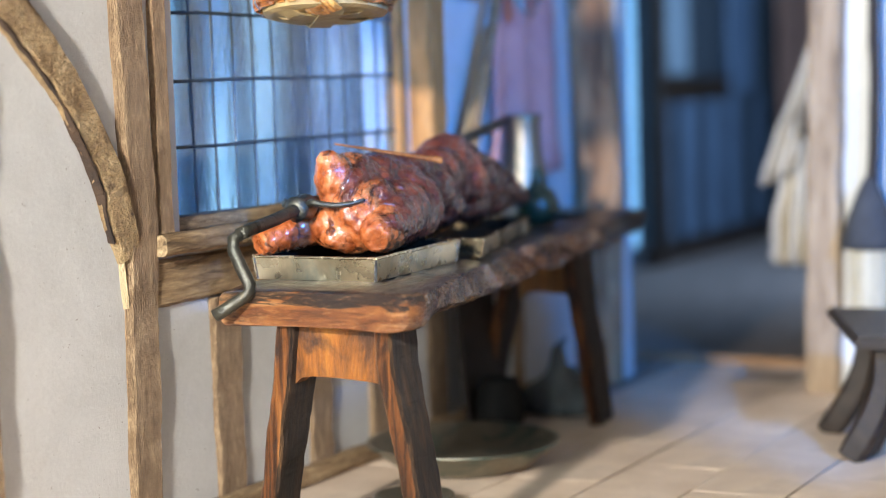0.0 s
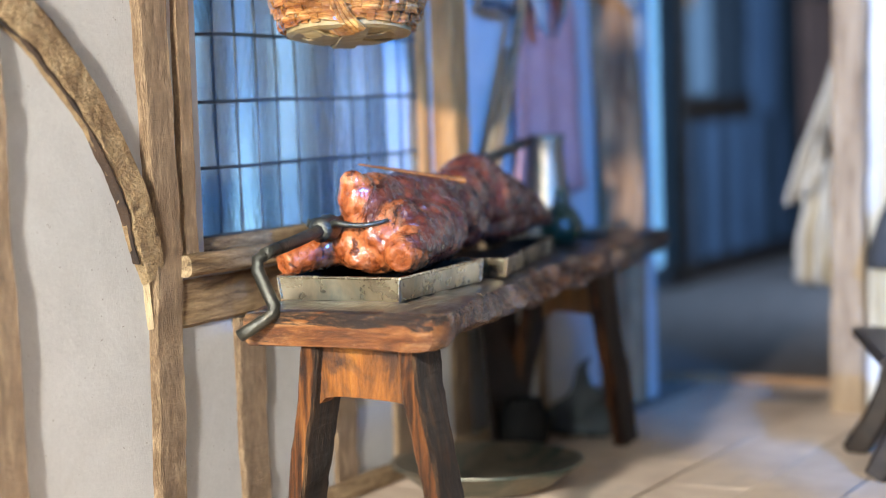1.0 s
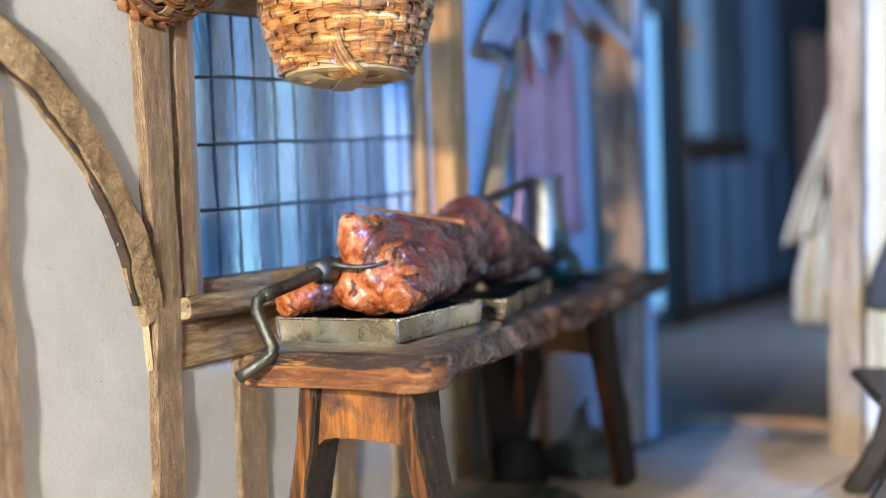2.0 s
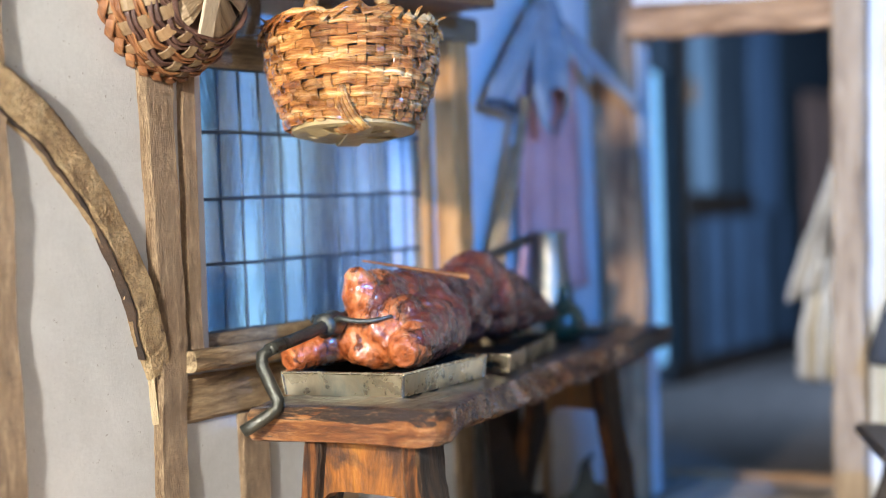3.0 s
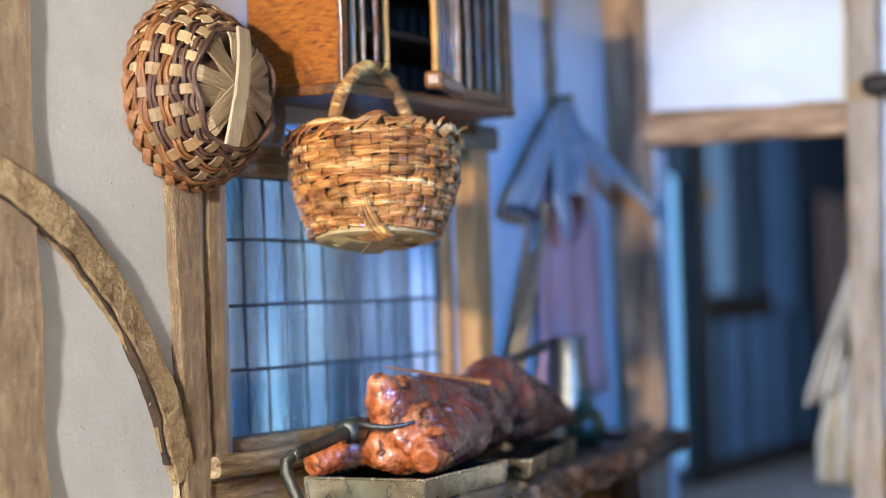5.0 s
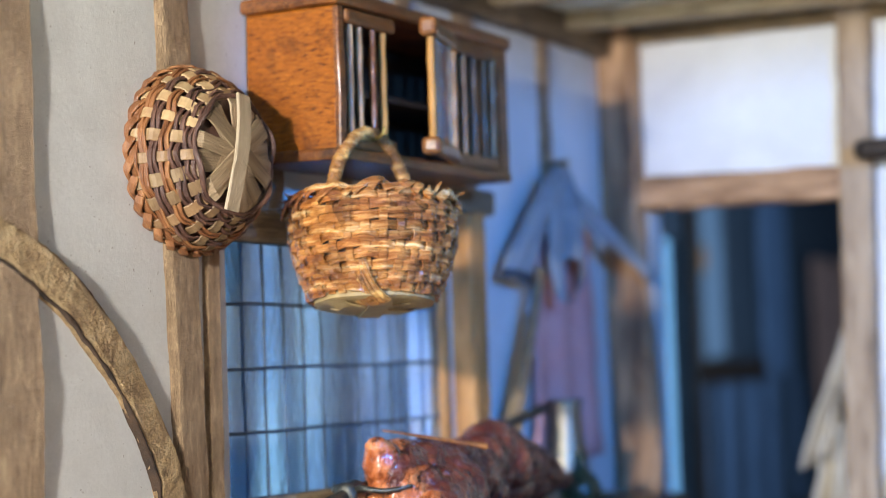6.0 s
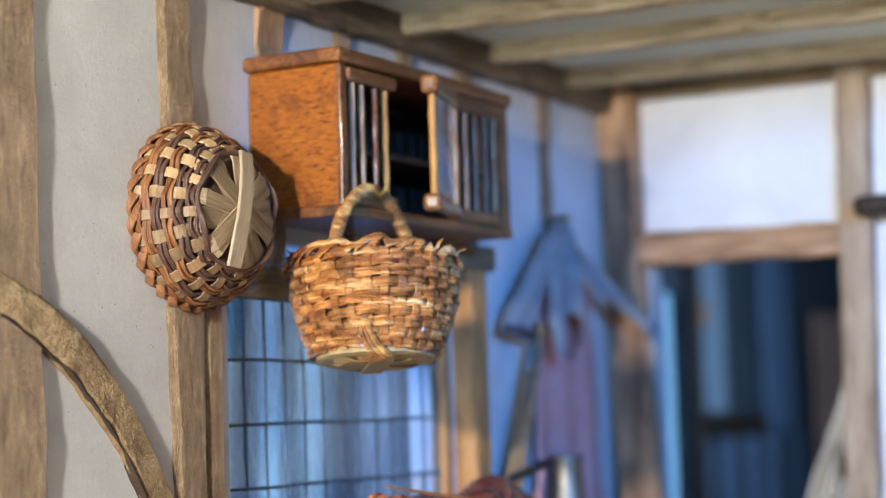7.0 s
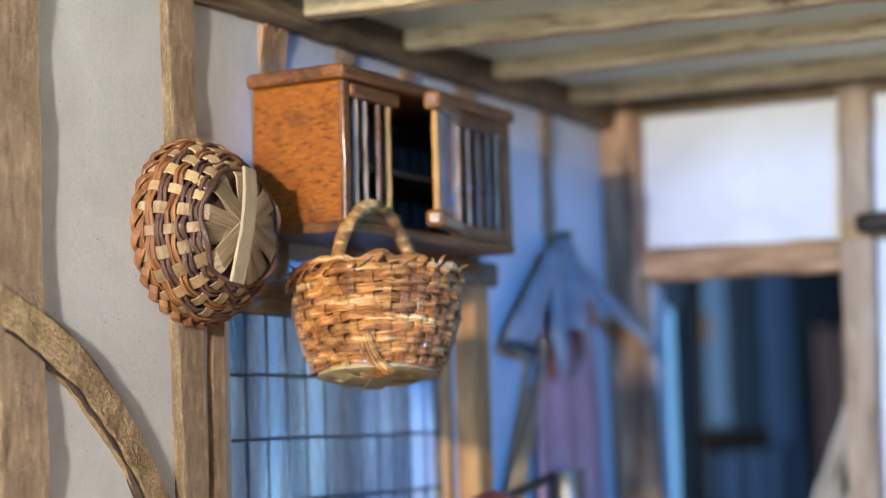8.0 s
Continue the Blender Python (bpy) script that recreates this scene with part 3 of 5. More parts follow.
sweep(bm, path, rect(0.1, 0.13, 0.020), scales=[widths[i // 9] + (widths[min(i // 9 + 1, 8)] - widths[i // 9]) * (i % 9) / 9 for i in range(len(path))], jitter=0.011)
part("brace", bm, brace_oak, wall_left, "curved oak brace with a dark bark edge")
bm = bmesh.new()
under = []
for i, p in enumerate(path[4:-6]):
    d = (path[i + 5] - path[i + 3]).normalized()
    under.append(p + Vector((0.030, 0, 0)) + Vector((0, d.z, -d.y)) * (0.060 + 0.004 * noise.noise(p * 9)))
sweep(bm, under, rect(0.034, 0.010, 0.002), scales=[0.7 + 0.5 * noise.noise(p * 14) + 0.3 for p in under], jitter=0.008)
part("bark_edge", bm, bark, wall_left, "dark bark left on the brace")
timber("wedge", (0.02, -0.338, 0.895), (0.02, -0.322, 0.74), 0.055, 0.024, oak_up, wall_left, jitter=0.004, n=20)
timber("rail", (0.01, -0.17, 0.797), (0.01, 1.5, 0.797), 0.075, 0.145, oak_along, wall_left, jitter=0.006)
for y, w in ((0.205, 0.17), (0.77, 0.16), (1.19, 0.15), (1.66, 0.16), (2.4, 0.115)):
    timber("stud", (0.01, y, 0), (0.012, y - 0.01, 0.72 if y < 1.5 else 2.86), 0.07, w, oak_up, wall_left)
for y, w in ((0.24, 0.15), (0.715, 0.115), (1.17, 0.12), (1.66, 0.12)):
    timber("stud", (0.01, y, 1.96), (0.01, y, 2.75 if y < 0.3 else 2.86), 0.072, w, oak_up, wall_left)
rnd = random.Random(6)
for k in range(14):
    y = 0.17 + 0.011 * k
    timber("splinter", (0.03, y, 2.70), (0.035 + rnd.uniform(-0.006, 0.01), y + rnd.uniform(-0.008, 0.008), 2.80 + rnd.uniform(0.0, 0.05)), 0.028, 0.013, pale_oak_up, wall_left, bevel=0.003, jitter=0.004, n=10)
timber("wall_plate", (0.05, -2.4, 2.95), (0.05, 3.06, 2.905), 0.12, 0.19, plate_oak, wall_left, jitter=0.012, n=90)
timber("skirting", (0.04, -0.16, 0.03), (0.04, 3.0, 0.03), 0.07, 0.07, oak_along, wall_left, n=20)

# timbers of the back wall
bm = bmesh.new()
sweep(bm, [(x, 3.04, z) for z, x in ((0, 0.14), (0.5, 0.145), (0.9, 0.16), (1.3, 0.15), (1.7, 0.12), (2.1, 0.115), (2.5, 0.11), (2.95, 0.105))], rect(0.22, 0.12, 0.03), jitter=0.012)
part("corner_post", bm, pale_oak_up, wall_back)
timber("lintel", (0.2, 3.045, 2.165), (1.2, 3.045, 2.15), 0.11, 0.15, pale_oak_across, wall_back, ref=(0, 1, 0))
timber("post", (1.195, 3.04, 0), (1.255, 3.04, 2.95), 0.145, 0.12, limed_oak, wall_back, jitter=0.008)
timber("head_rail", (0.2, 3.05, 2.9), (3.3, 3.05, 2.885), 0.1, 0.075, oak_across, wall_back, ref=(0, 1, 0))
timber("threshold", (0.1, 3.67, 0.012), (1.4, 3.67, 0.012), 0.06, 0.05, pale_oak_across, wall_back, ref=(0, 1, 0))

# shallow joists, bare and golden but for the dusty nearest one
for x0, y0, x1, y1 in ((0.1, -0.36, 3.3, -0.11), (0.1, 0.38, 3.3, 0.68), (0.1, 1.08, 3.3, 1.42), (0.1, 1.81, 3.3, 2.05), (0.1, 2.55, 3.3, 2.90)):
    bm = bmesh.new()
    z = 2.925 + (0.02 if y0 < 0 else 0)
    sweep(bm, line((x0, y0, z), (x1, y1, z), 70), rect(0.11, 0.10, 0.012), (0, 1, 0), jitter=0.007)
    tagged(part("joist", bm, joist_oak if y0 < 0 else joist_under), "weathered golden-brown oak ceiling joist" if y0 > 0 else "weathered grey oak ceiling joist", "joist", "ceiling joists", "structure")



# ---- window ----
def window_1():
    w = thing("window_1", (0, 0, 0), "leaded casement window with small old panes in an oak frame", "window", kind="structure")
    timber("frame_side", (0.0, -0.113, 0.95), (0.0, -0.113, 1.93), 0.1, 0.085, oak_up, w, jitter=0.004)
    timber("frame_side", (0.0, 1.45, 0.95), (0.0, 1.45, 1.93), 0.07, 0.06, gold_oak, w, jitter=0.004)
    timber("jamb", (0.055, 1.56, 0.72), (0.055, 1.56, 2.003), 0.15, 0.13, gold_oak, w, jitter=0.006)
    timber("frame_head", (0.0, -0.15, 1.9), (0.0, 1.65, 1.9), 0.1, 0.11, oak_along, w, jitter=0.004)
    timber("window_head", (0.05, 0.95, 2.055), (0.05, 1.70, 2.05), 0.17, 0.10, plate_oak, w, jitter=0.006, n=30)
    timber("window_sill", (0.035, -0.185, 0.915), (0.035, 1.6, 0.915), 0.12, 0.065, oak_along, w, jitter=0.005)
    timber("frame_foot", (0.0, -0.07, 0.965), (0.0, 1.42, 0.965), 0.05, 0.05, oak_along, w, jitter=0.003)
    rnd = random.Random(4)
    ys = [k * 0.1185 - 0.005 + rnd.uniform(-0.006, 0.006) for k in range(13)]
    zs = [0.99, 1.21, 1.422, 1.635, 1.845]
    for k, y in enumerate(ys):
        bm = bmesh.new()
        sweep(bm, [(0, y + 0.012 * math.sin(i * 0.9 + k) * 0.25 - 0.012 * (i - 4) / 8, 0.985 + i * 0.108) for i in range(9)], ring(0.0065, 6), jitter=0.002)
        part("came", bm, lead, w)
    for k, z in enumerate(zs):
        bm = bmesh.new()
        sweep(bm, [(0.004, -0.02 + i * 0.06, z + 0.002 * math.sin(i * 0.5 + k * 2)) for i in range(25)], ring(0.0065, 6), jitter=0.002)
        part("came", bm, lead, w)
    for i in range(12):
        for j in range(4):
            bm = bmesh.new()
            a, b = rnd.uniform(-0.004, 0.004), rnd.uniform(-0.004, 0.004)
            y0, y1, z0, z1 = ys[i], ys[i + 1], zs[j], zs[j + 1]
            vs = [bm.verts.new((x + da, y, z)) for x in (-0.004, 0.002) for y, z, da in ((y0, z0, a), (y1, z0, -a + b), (y1, z1, -a), (y0, z1, a - b))]
            for f in ((0, 1, 2, 3), (7, 6, 5, 4), (0, 4, 5, 1), (1, 5, 6, 2), (2, 6, 7, 3), (3, 7, 4, 0)):
                bm.faces.new([vs[q] for q in f])
            part("pane", bm, glass, w).visible_shadow = False
    return w


window_1()
bm = bmesh.new()
box(bm, (-1.3, -1.5, -0.1), (-1.28, 3.6, 3.0))
tagged(part("backdrop", bm, dusk), "blue dusk distance outside the window", "backdrop", kind="structure")
for y, w in ((0.55, 0.1), (1.15, 0.14), (1.5, 0.06), (1.9, 0.2), (2.5, 0.12)):
    bm = bmesh.new()
    sweep(bm, line((-0.75, y, -0.1), (-0.75, y + 0.02, 3.0), 10), rect(0.08, w, 0.01), jitter=0.006)
    tagged(part("garden_post", bm, blue_boards), "blue-grey timber post outside the window", "post", "posts outside", "structure")


# ---- back room ----
def back_room():
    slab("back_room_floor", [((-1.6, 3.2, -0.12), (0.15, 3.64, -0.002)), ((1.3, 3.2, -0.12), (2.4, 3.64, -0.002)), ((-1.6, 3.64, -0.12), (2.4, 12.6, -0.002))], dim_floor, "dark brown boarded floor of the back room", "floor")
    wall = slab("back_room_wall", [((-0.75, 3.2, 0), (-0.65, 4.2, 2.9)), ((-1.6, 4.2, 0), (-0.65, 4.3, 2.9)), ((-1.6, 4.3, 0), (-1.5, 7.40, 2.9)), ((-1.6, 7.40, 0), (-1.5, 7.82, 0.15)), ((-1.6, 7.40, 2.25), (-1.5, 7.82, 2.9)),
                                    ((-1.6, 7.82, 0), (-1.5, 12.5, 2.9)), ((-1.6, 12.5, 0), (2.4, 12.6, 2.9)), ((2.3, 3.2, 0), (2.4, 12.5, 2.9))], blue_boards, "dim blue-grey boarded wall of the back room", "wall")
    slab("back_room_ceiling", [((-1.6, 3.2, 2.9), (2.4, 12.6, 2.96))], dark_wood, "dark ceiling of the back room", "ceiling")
    bm = bmesh.new()
    box(bm, (-2.2, 6.6, -0.1), (-2.18, 10.0, 2.7))
    tagged(part("backdrop", bm, dusk_plain), "blue dusk light beyond a narrow opening", "backdrop", kind="structure")
    for y in (8.06, 8.58, 9.10, 9.58, 10.20):
        timber("plank", (-1.475, y, 0.16), (-1.475, y + 0.01, 1.20), 0.03, 0.26, mid_boards, wall, jitter=0.004, n=8)
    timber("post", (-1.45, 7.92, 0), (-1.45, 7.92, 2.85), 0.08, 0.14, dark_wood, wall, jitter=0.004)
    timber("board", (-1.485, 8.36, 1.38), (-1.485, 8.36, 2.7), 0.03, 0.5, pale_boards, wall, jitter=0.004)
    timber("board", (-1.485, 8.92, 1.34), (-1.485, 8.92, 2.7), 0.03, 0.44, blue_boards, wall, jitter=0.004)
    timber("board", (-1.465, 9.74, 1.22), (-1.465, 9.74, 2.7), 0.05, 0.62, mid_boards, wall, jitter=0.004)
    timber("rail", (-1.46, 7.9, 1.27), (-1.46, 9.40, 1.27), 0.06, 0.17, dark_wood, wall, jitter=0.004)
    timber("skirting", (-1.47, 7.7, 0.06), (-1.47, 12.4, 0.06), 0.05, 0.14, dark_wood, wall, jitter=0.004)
    timber("bracket", (-1.44, 8.04, 2.02), (-1.44, 8.04, 2.2), 0.06, 0.12, gold_oak, wall, jitter=0.004, n=8)
    curtain = thing("brown_curtain", (-1.42, 11.2, 0.9), "dull brown curtain on the back room wall", "curtain")
    bm = bmesh.new()
    sheet(bm, lambda u, v: Vector((0.03 * math.sin(u * 22) + 0.01 * v, -0.6 + 1.5 * u, 1.30 - 1.30 * v)), 30, 8, 0.01)
    part("cloth", bm, brown_curtain, curtain, smooth=True)


back_room()


# ---- bench ----
BENCH_Z = 0.80


def bench():
    b = thing("bench", (0.5, 1.2, 0), "long dark waxed wooden bench with a worn, waney-edged top", "bench")
    o = Vector((0.5, 1.2, 0))
    bm = bmesh.new()
    n = 84
    rows = []
    reach = (-0.25, -0.16, 0.0, 0.25, 0.65, 1.0, 1.35, 1.75, 2.17, 2.67, 2.9)
    upper = (1.005, 0.995, 0.940, 0.855, 0.755, 0.688, 0.63, 0.572, 0.505, 0.44, 0.43)
    lower = (1.005, 0.982, 0.930, 0.865, 0.785, 0.732, 0.68, 0.61, 0.51, 0.42, 0.40)
    for i in range(n + 1):
        t = (i / n) ** 1.25
        y0, y1 = -0.24 + 3.16 * t, -0.26 + 3.22 * t
        turn = max(0.0, 1 - (y1 + 0.26) / 0.07)
        round_off = 0.07 * (1 - math.sqrt(max(0.0, 1 - turn * turn))) + (0.03 if i == n else 0.0)
        x0 = 0.31 - 0.29 * min(1.0, 1.25 * t)
        x1, x2 = float(np.interp(y1, reach, upper)) - round_off, float(np.interp(y1, reach, lower)) - round_off
        wave = 0.010 * math.sin(t * 9) + 0.020 * noise.noise(Vector((t * 13, 1, 2))) + 0.010 * noise.noise(Vector((t * 41, 1, 2)))
        wave *= 0.3 + 0.7 * min(1.0, max(0.0, y1 / 0.3))
        lo, hi = BENCH_Z - 0.112 + 0.006 * math.sin(t * 14) + 0.008 * noise.noise(Vector((t * 17, 5, 2))), BENCH_Z
        ends = 0.007 if i in (0, n) else 0.0
        prof = [(x0, lo + 0.02 + ends), (x0 + 0.02, lo + ends), (x0 + (x1 - x0) * 0.3, lo + ends * 0.4), ((x0 + x1) / 2, lo + 0.006 + ends * 0.4), (x0 + (x1 - x0) * 0.75, lo + 0.004 + ends * 0.4), (x2 - 0.045 - ends, lo + ends * 0.6), (x2 - 0.018, lo + 0.008 + ends), (x2 + wave - ends, lo + 0.030),
                (x2 * 0.6 + x1 * 0.4 + wave - ends, lo * 0.55 + hi * 0.45 - 0.004), (x1 + wave * 0.8 - ends, hi - 0.030), (x1 + wave * 0.6 - 0.008, hi - 0.012),
                (x1 + wave * 0.5 - 0.030, hi - 0.003 - ends * 0.6), (x1 - 0.12, hi - ends * 0.4), (x0 + (x1 - x0) * 0.7, hi + 0.002 - ends * 0.5), ((x0 + x1) / 2, hi + 0.002 - ends * 0.5), (x0 + (x1 - x0) * 0.3, hi + 0.001 - ends * 0.5), (x0 + 0.08, hi - ends * 0.4), (x0 + 0.015, hi - 0.01 - ends), (x0, hi - 0.035)]
        row = []
        for x, z in prof:
            q = Vector((x, y0 + (y1 - y0) * (x - x0) / (x1 - x0), z))
            q += noise.noise_vector(q * 7) * 0.010 + noise.noise_vector(q * 20) * 0.006 + noise.noise_vector(q * 55) * 0.003
            row.append(bm.verts.new(q - o))
        rows.append(row)
    m = len(rows[0])
    for r0, r1 in zip(rows, rows[1:]):
        for j in range(m):
            bm.faces.new((r0[j], r0[(j + 1) % m], r1[(j + 1) % m], r1[j]))
    bm.faces.new(rows[0][::-1])
    bm.faces.new(rows[-1])
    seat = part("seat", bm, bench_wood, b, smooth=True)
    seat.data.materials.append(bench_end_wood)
    # faces towards the room get the wood with light put into its colour
    seat.data.materials.append(bench_lit_edge)
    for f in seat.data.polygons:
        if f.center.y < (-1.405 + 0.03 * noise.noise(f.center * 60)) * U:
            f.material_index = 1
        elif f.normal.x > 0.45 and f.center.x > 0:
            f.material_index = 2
    seat.data.set_sharp_from_angle(angle=radians(32))
    for top, foot in (((0.522, -0.12, 0.72), (0.43, -0.14, 0)), ((0.842, -0.12, 0.72), (0.965, -0.14, 0)), ((0.24, 2.0, 0.72), (0.04, 2.07, 0)), ((0.50, 1.98, 0.72), (0.56, 2.06, 0))):
        bm = bmesh.new()
        p, q = Vector(top) - o, Vector(foot) - o
        side = 1 if q.x > p.x else -1
        path = [p.lerp(q, t) + Vector((side * 0.018 * (math.cos(t * math.pi) - 1 + 2 * t) * -1, 0, 0)) for t in [i / 10 for i in range(11)]]
        sweep(bm, along(path, 4), rect(0.058, 0.15, 0.008), (1, 0, 0), [0.98 + 0.08 * (1 - i / 40) for i in range(41)], jitter=0.008)
        leg = part("leg", bm, leg_wood, b, "worn orange front, darker wood colour on the sides")
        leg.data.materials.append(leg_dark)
        # side faces take the darker leg wood
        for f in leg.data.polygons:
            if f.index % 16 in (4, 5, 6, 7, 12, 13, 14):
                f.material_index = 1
    for y, xa, xb in ((-0.135, 0.52, 0.85), (2.0, 0.25, 0.5)):
        bm = bmesh.new()
        cuts = 10
        rows = []
        for i in range(cuts + 1):
            t = i / cuts
            x = xa + (xb - xa) * t - o.x
            low = 0.532 - 0.03 * (abs(2 * t - 1) ** 9) + 0.004 * math.sin(5 * t)
            rows.append([bm.verts.new((x, yy - o.y, zz)) for yy, zz in ((y - 0.03, 0.71), (y - 0.03, low), (y + 0.03, low), (y + 0.03, 0.71))])
        for r0, r1 in zip(rows, rows[1:]):
            for j in range(4):
                bm.faces.new((r0[j], r0[(j + 1) % 4], r1[(j + 1) % 4], r1[j]))
        bm.faces.new(rows[0][::-1]), bm.faces.new(rows[-1])
        part("apron", bm, apron_wood if y < 0 else leg_wood, b)
    return b


bench()


# ---- roast, spit and trays ----
def tray(corner, along, across, length, width, h):
    """A shallow pan with folded walls."""
    a, c = Vector(along).normalized(), Vector(across).normalized()
    t = thing("dripping_tray", (corner[0], corner[1], BENCH_Z + 0.004), "shallow rectangular tarnished pewter dripping tray on the bench", "tray", "trays under the roast")
    s, k = 0.010, 0.008
    corners = [(0, 0), (length, 0), (length, width), (0, width)]

    def at(u, v, z):
        return a * u + c * v + Vector((0, 0, z))

    bm = bmesh.new()
    sweep(bm, [at(k + 0.012, width / 2, 0.006), at(length - k - 0.012, width / 2, 0.006)], rect(width - 2 * k - 0.024, 0.01, 0.002), tuple(c))
    part("base", bm, tin, t)
    bm = bmesh.new()
    sweep(bm, [at(0.026 + (length - 0.052) * i / 12, width / 2, 0.016) for i in range(13)], rect(width - 0.052, 0.012, 0.003), tuple(c), jitter=0.003)
    part("fat_and_shade", bm, fat_and_shade, t, "burnt black fat and painted shade in the pan")
    for i in range(4):
        (u0, v0), (u1, v1) = corners[i], corners[(i + 1) % 4]
        iu0, iv0 = (k if u0 == 0 else u0 - k), (k if v0 == 0 else v0 - k)
        iu1, iv1 = (k if u1 == 0 else u1 - k), (k if v1 == 0 else v1 - k)
        bm = bmesh.new()
        n = 10
        rows = []
        for q in range(n + 1):
            w = q / n
            out = Vector((u0 + (u1 - u0) * w, v0 + (v1 - v0) * w))
            inn = Vector((iu0 + (iu1 - iu0) * w, iv0 + (iv1 - iv0) * w))
            d = (inn - out).normalized() * s
            dent = 0.004 * noise.noise(Vector((q * 0.6, i * 7.0, length * 9)))
            rows.append([bm.verts.new(at(p.x, p.y, z)) for p, z in ((inn, 0.0), (out.lerp(inn, 0.5) + d * dent * 25, h * 0.5), (out, h + dent), (out + d * 0.5, h + 0.004 + dent), (out + d, h + dent), (inn + d, 0.004))])
        for r0, r1 in zip(rows, rows[1:]):
            for q in range(6):
                bm.faces.new((r0[q], r0[(q + 1) % 6], r1[(q + 1) % 6], r1[q]))
        bm.faces.new(rows[0][::-1]), bm.faces.new(rows[-1])
        side = part("wall", bm, tin, t)
        side.data.materials.append(fat_and_shade)
        # inner faces go black too, painting the shade under the roast
        for f in side.data.polygons:
            if f.index < 6 * n and f.index % 6 == 4:
                f.material_index = 1
        # added strips along rim and corner stand in for their highlights
        bm = bmesh.new()
        sweep(bm, [at(u0 + (u1 - u0) * q / 8, v0 + (v1 - v0) * q / 8, h + 0.003 + 0.003 * noise.noise(Vector((q * 0.9, i * 5.0, length)))) for q in range(9)], rect(0.009, 0.009, 0.003), (0, 0, 1))
        part("rim", bm, highlight_tin, t, "rim strip in paler tin, painting its highlight")
        bm = bmesh.new()
        sweep(bm, [at(iu0, iv0, 0.002), at((u0 + iu0) / 2, (v0 + iv0) / 2, h * 0.5), at(u0, v0, h)], rect(0.011, 0.011, 0.004), tuple(a))
        part("corner_highlight", bm, highlight_tin, t, "added corner strip in paler tin, painting its highlight")
    return t


tray((0.735, -0.018, 0), (-0.045, 0.6, 0), (-0.43, -0.008, 0), 0.63, 0.43, 0.068)
tray((0.713, 0.735, 0), (-0.25, 0.88, 0), (-0.4, -0.04, 0), 0.93, 0.36, 0.058)

SPIT = [Vector((0.41, -0.25, 0.965)), Vector((0.30, 1.74, 1.225))]


def blob(bm, c, r, stretch=(1, 1, 1), turn=0):
    m = Matrix.Translation(c) @ pose(0, 0, 0, 0, 0, turn) @ Matrix.Diagonal((r * stretch[0], r * stretch[1], r * stretch[2], 1))
    bmesh.ops.create_icosphere(bm, subdivisions=3, radius=1, matrix=m)


def fleshy(ob, size=0.012, lumps=((0.09, 0.03), (0.03, 0.014)), passes=3):
    r = ob.modifiers.new("remesh", "REMESH")
    r.mode, r.voxel_size, r.use_smooth_shade = "VOXEL", size * U, True
    s = ob.modifiers.new("smooth", "SMOOTH")
    s.factor, s.iterations = 0.5, passes
    for width, depth in lumps:
        tex = bpy.data.textures.new("flesh_lumps", "CLOUDS")
        tex.noise_scale, tex.noise_depth = width * U, 3
        d = ob.modifiers.new("lumps", "DISPLACE")
        d.texture, d.strength, d.mid_level = tex, depth * U, 0.5
    return ob


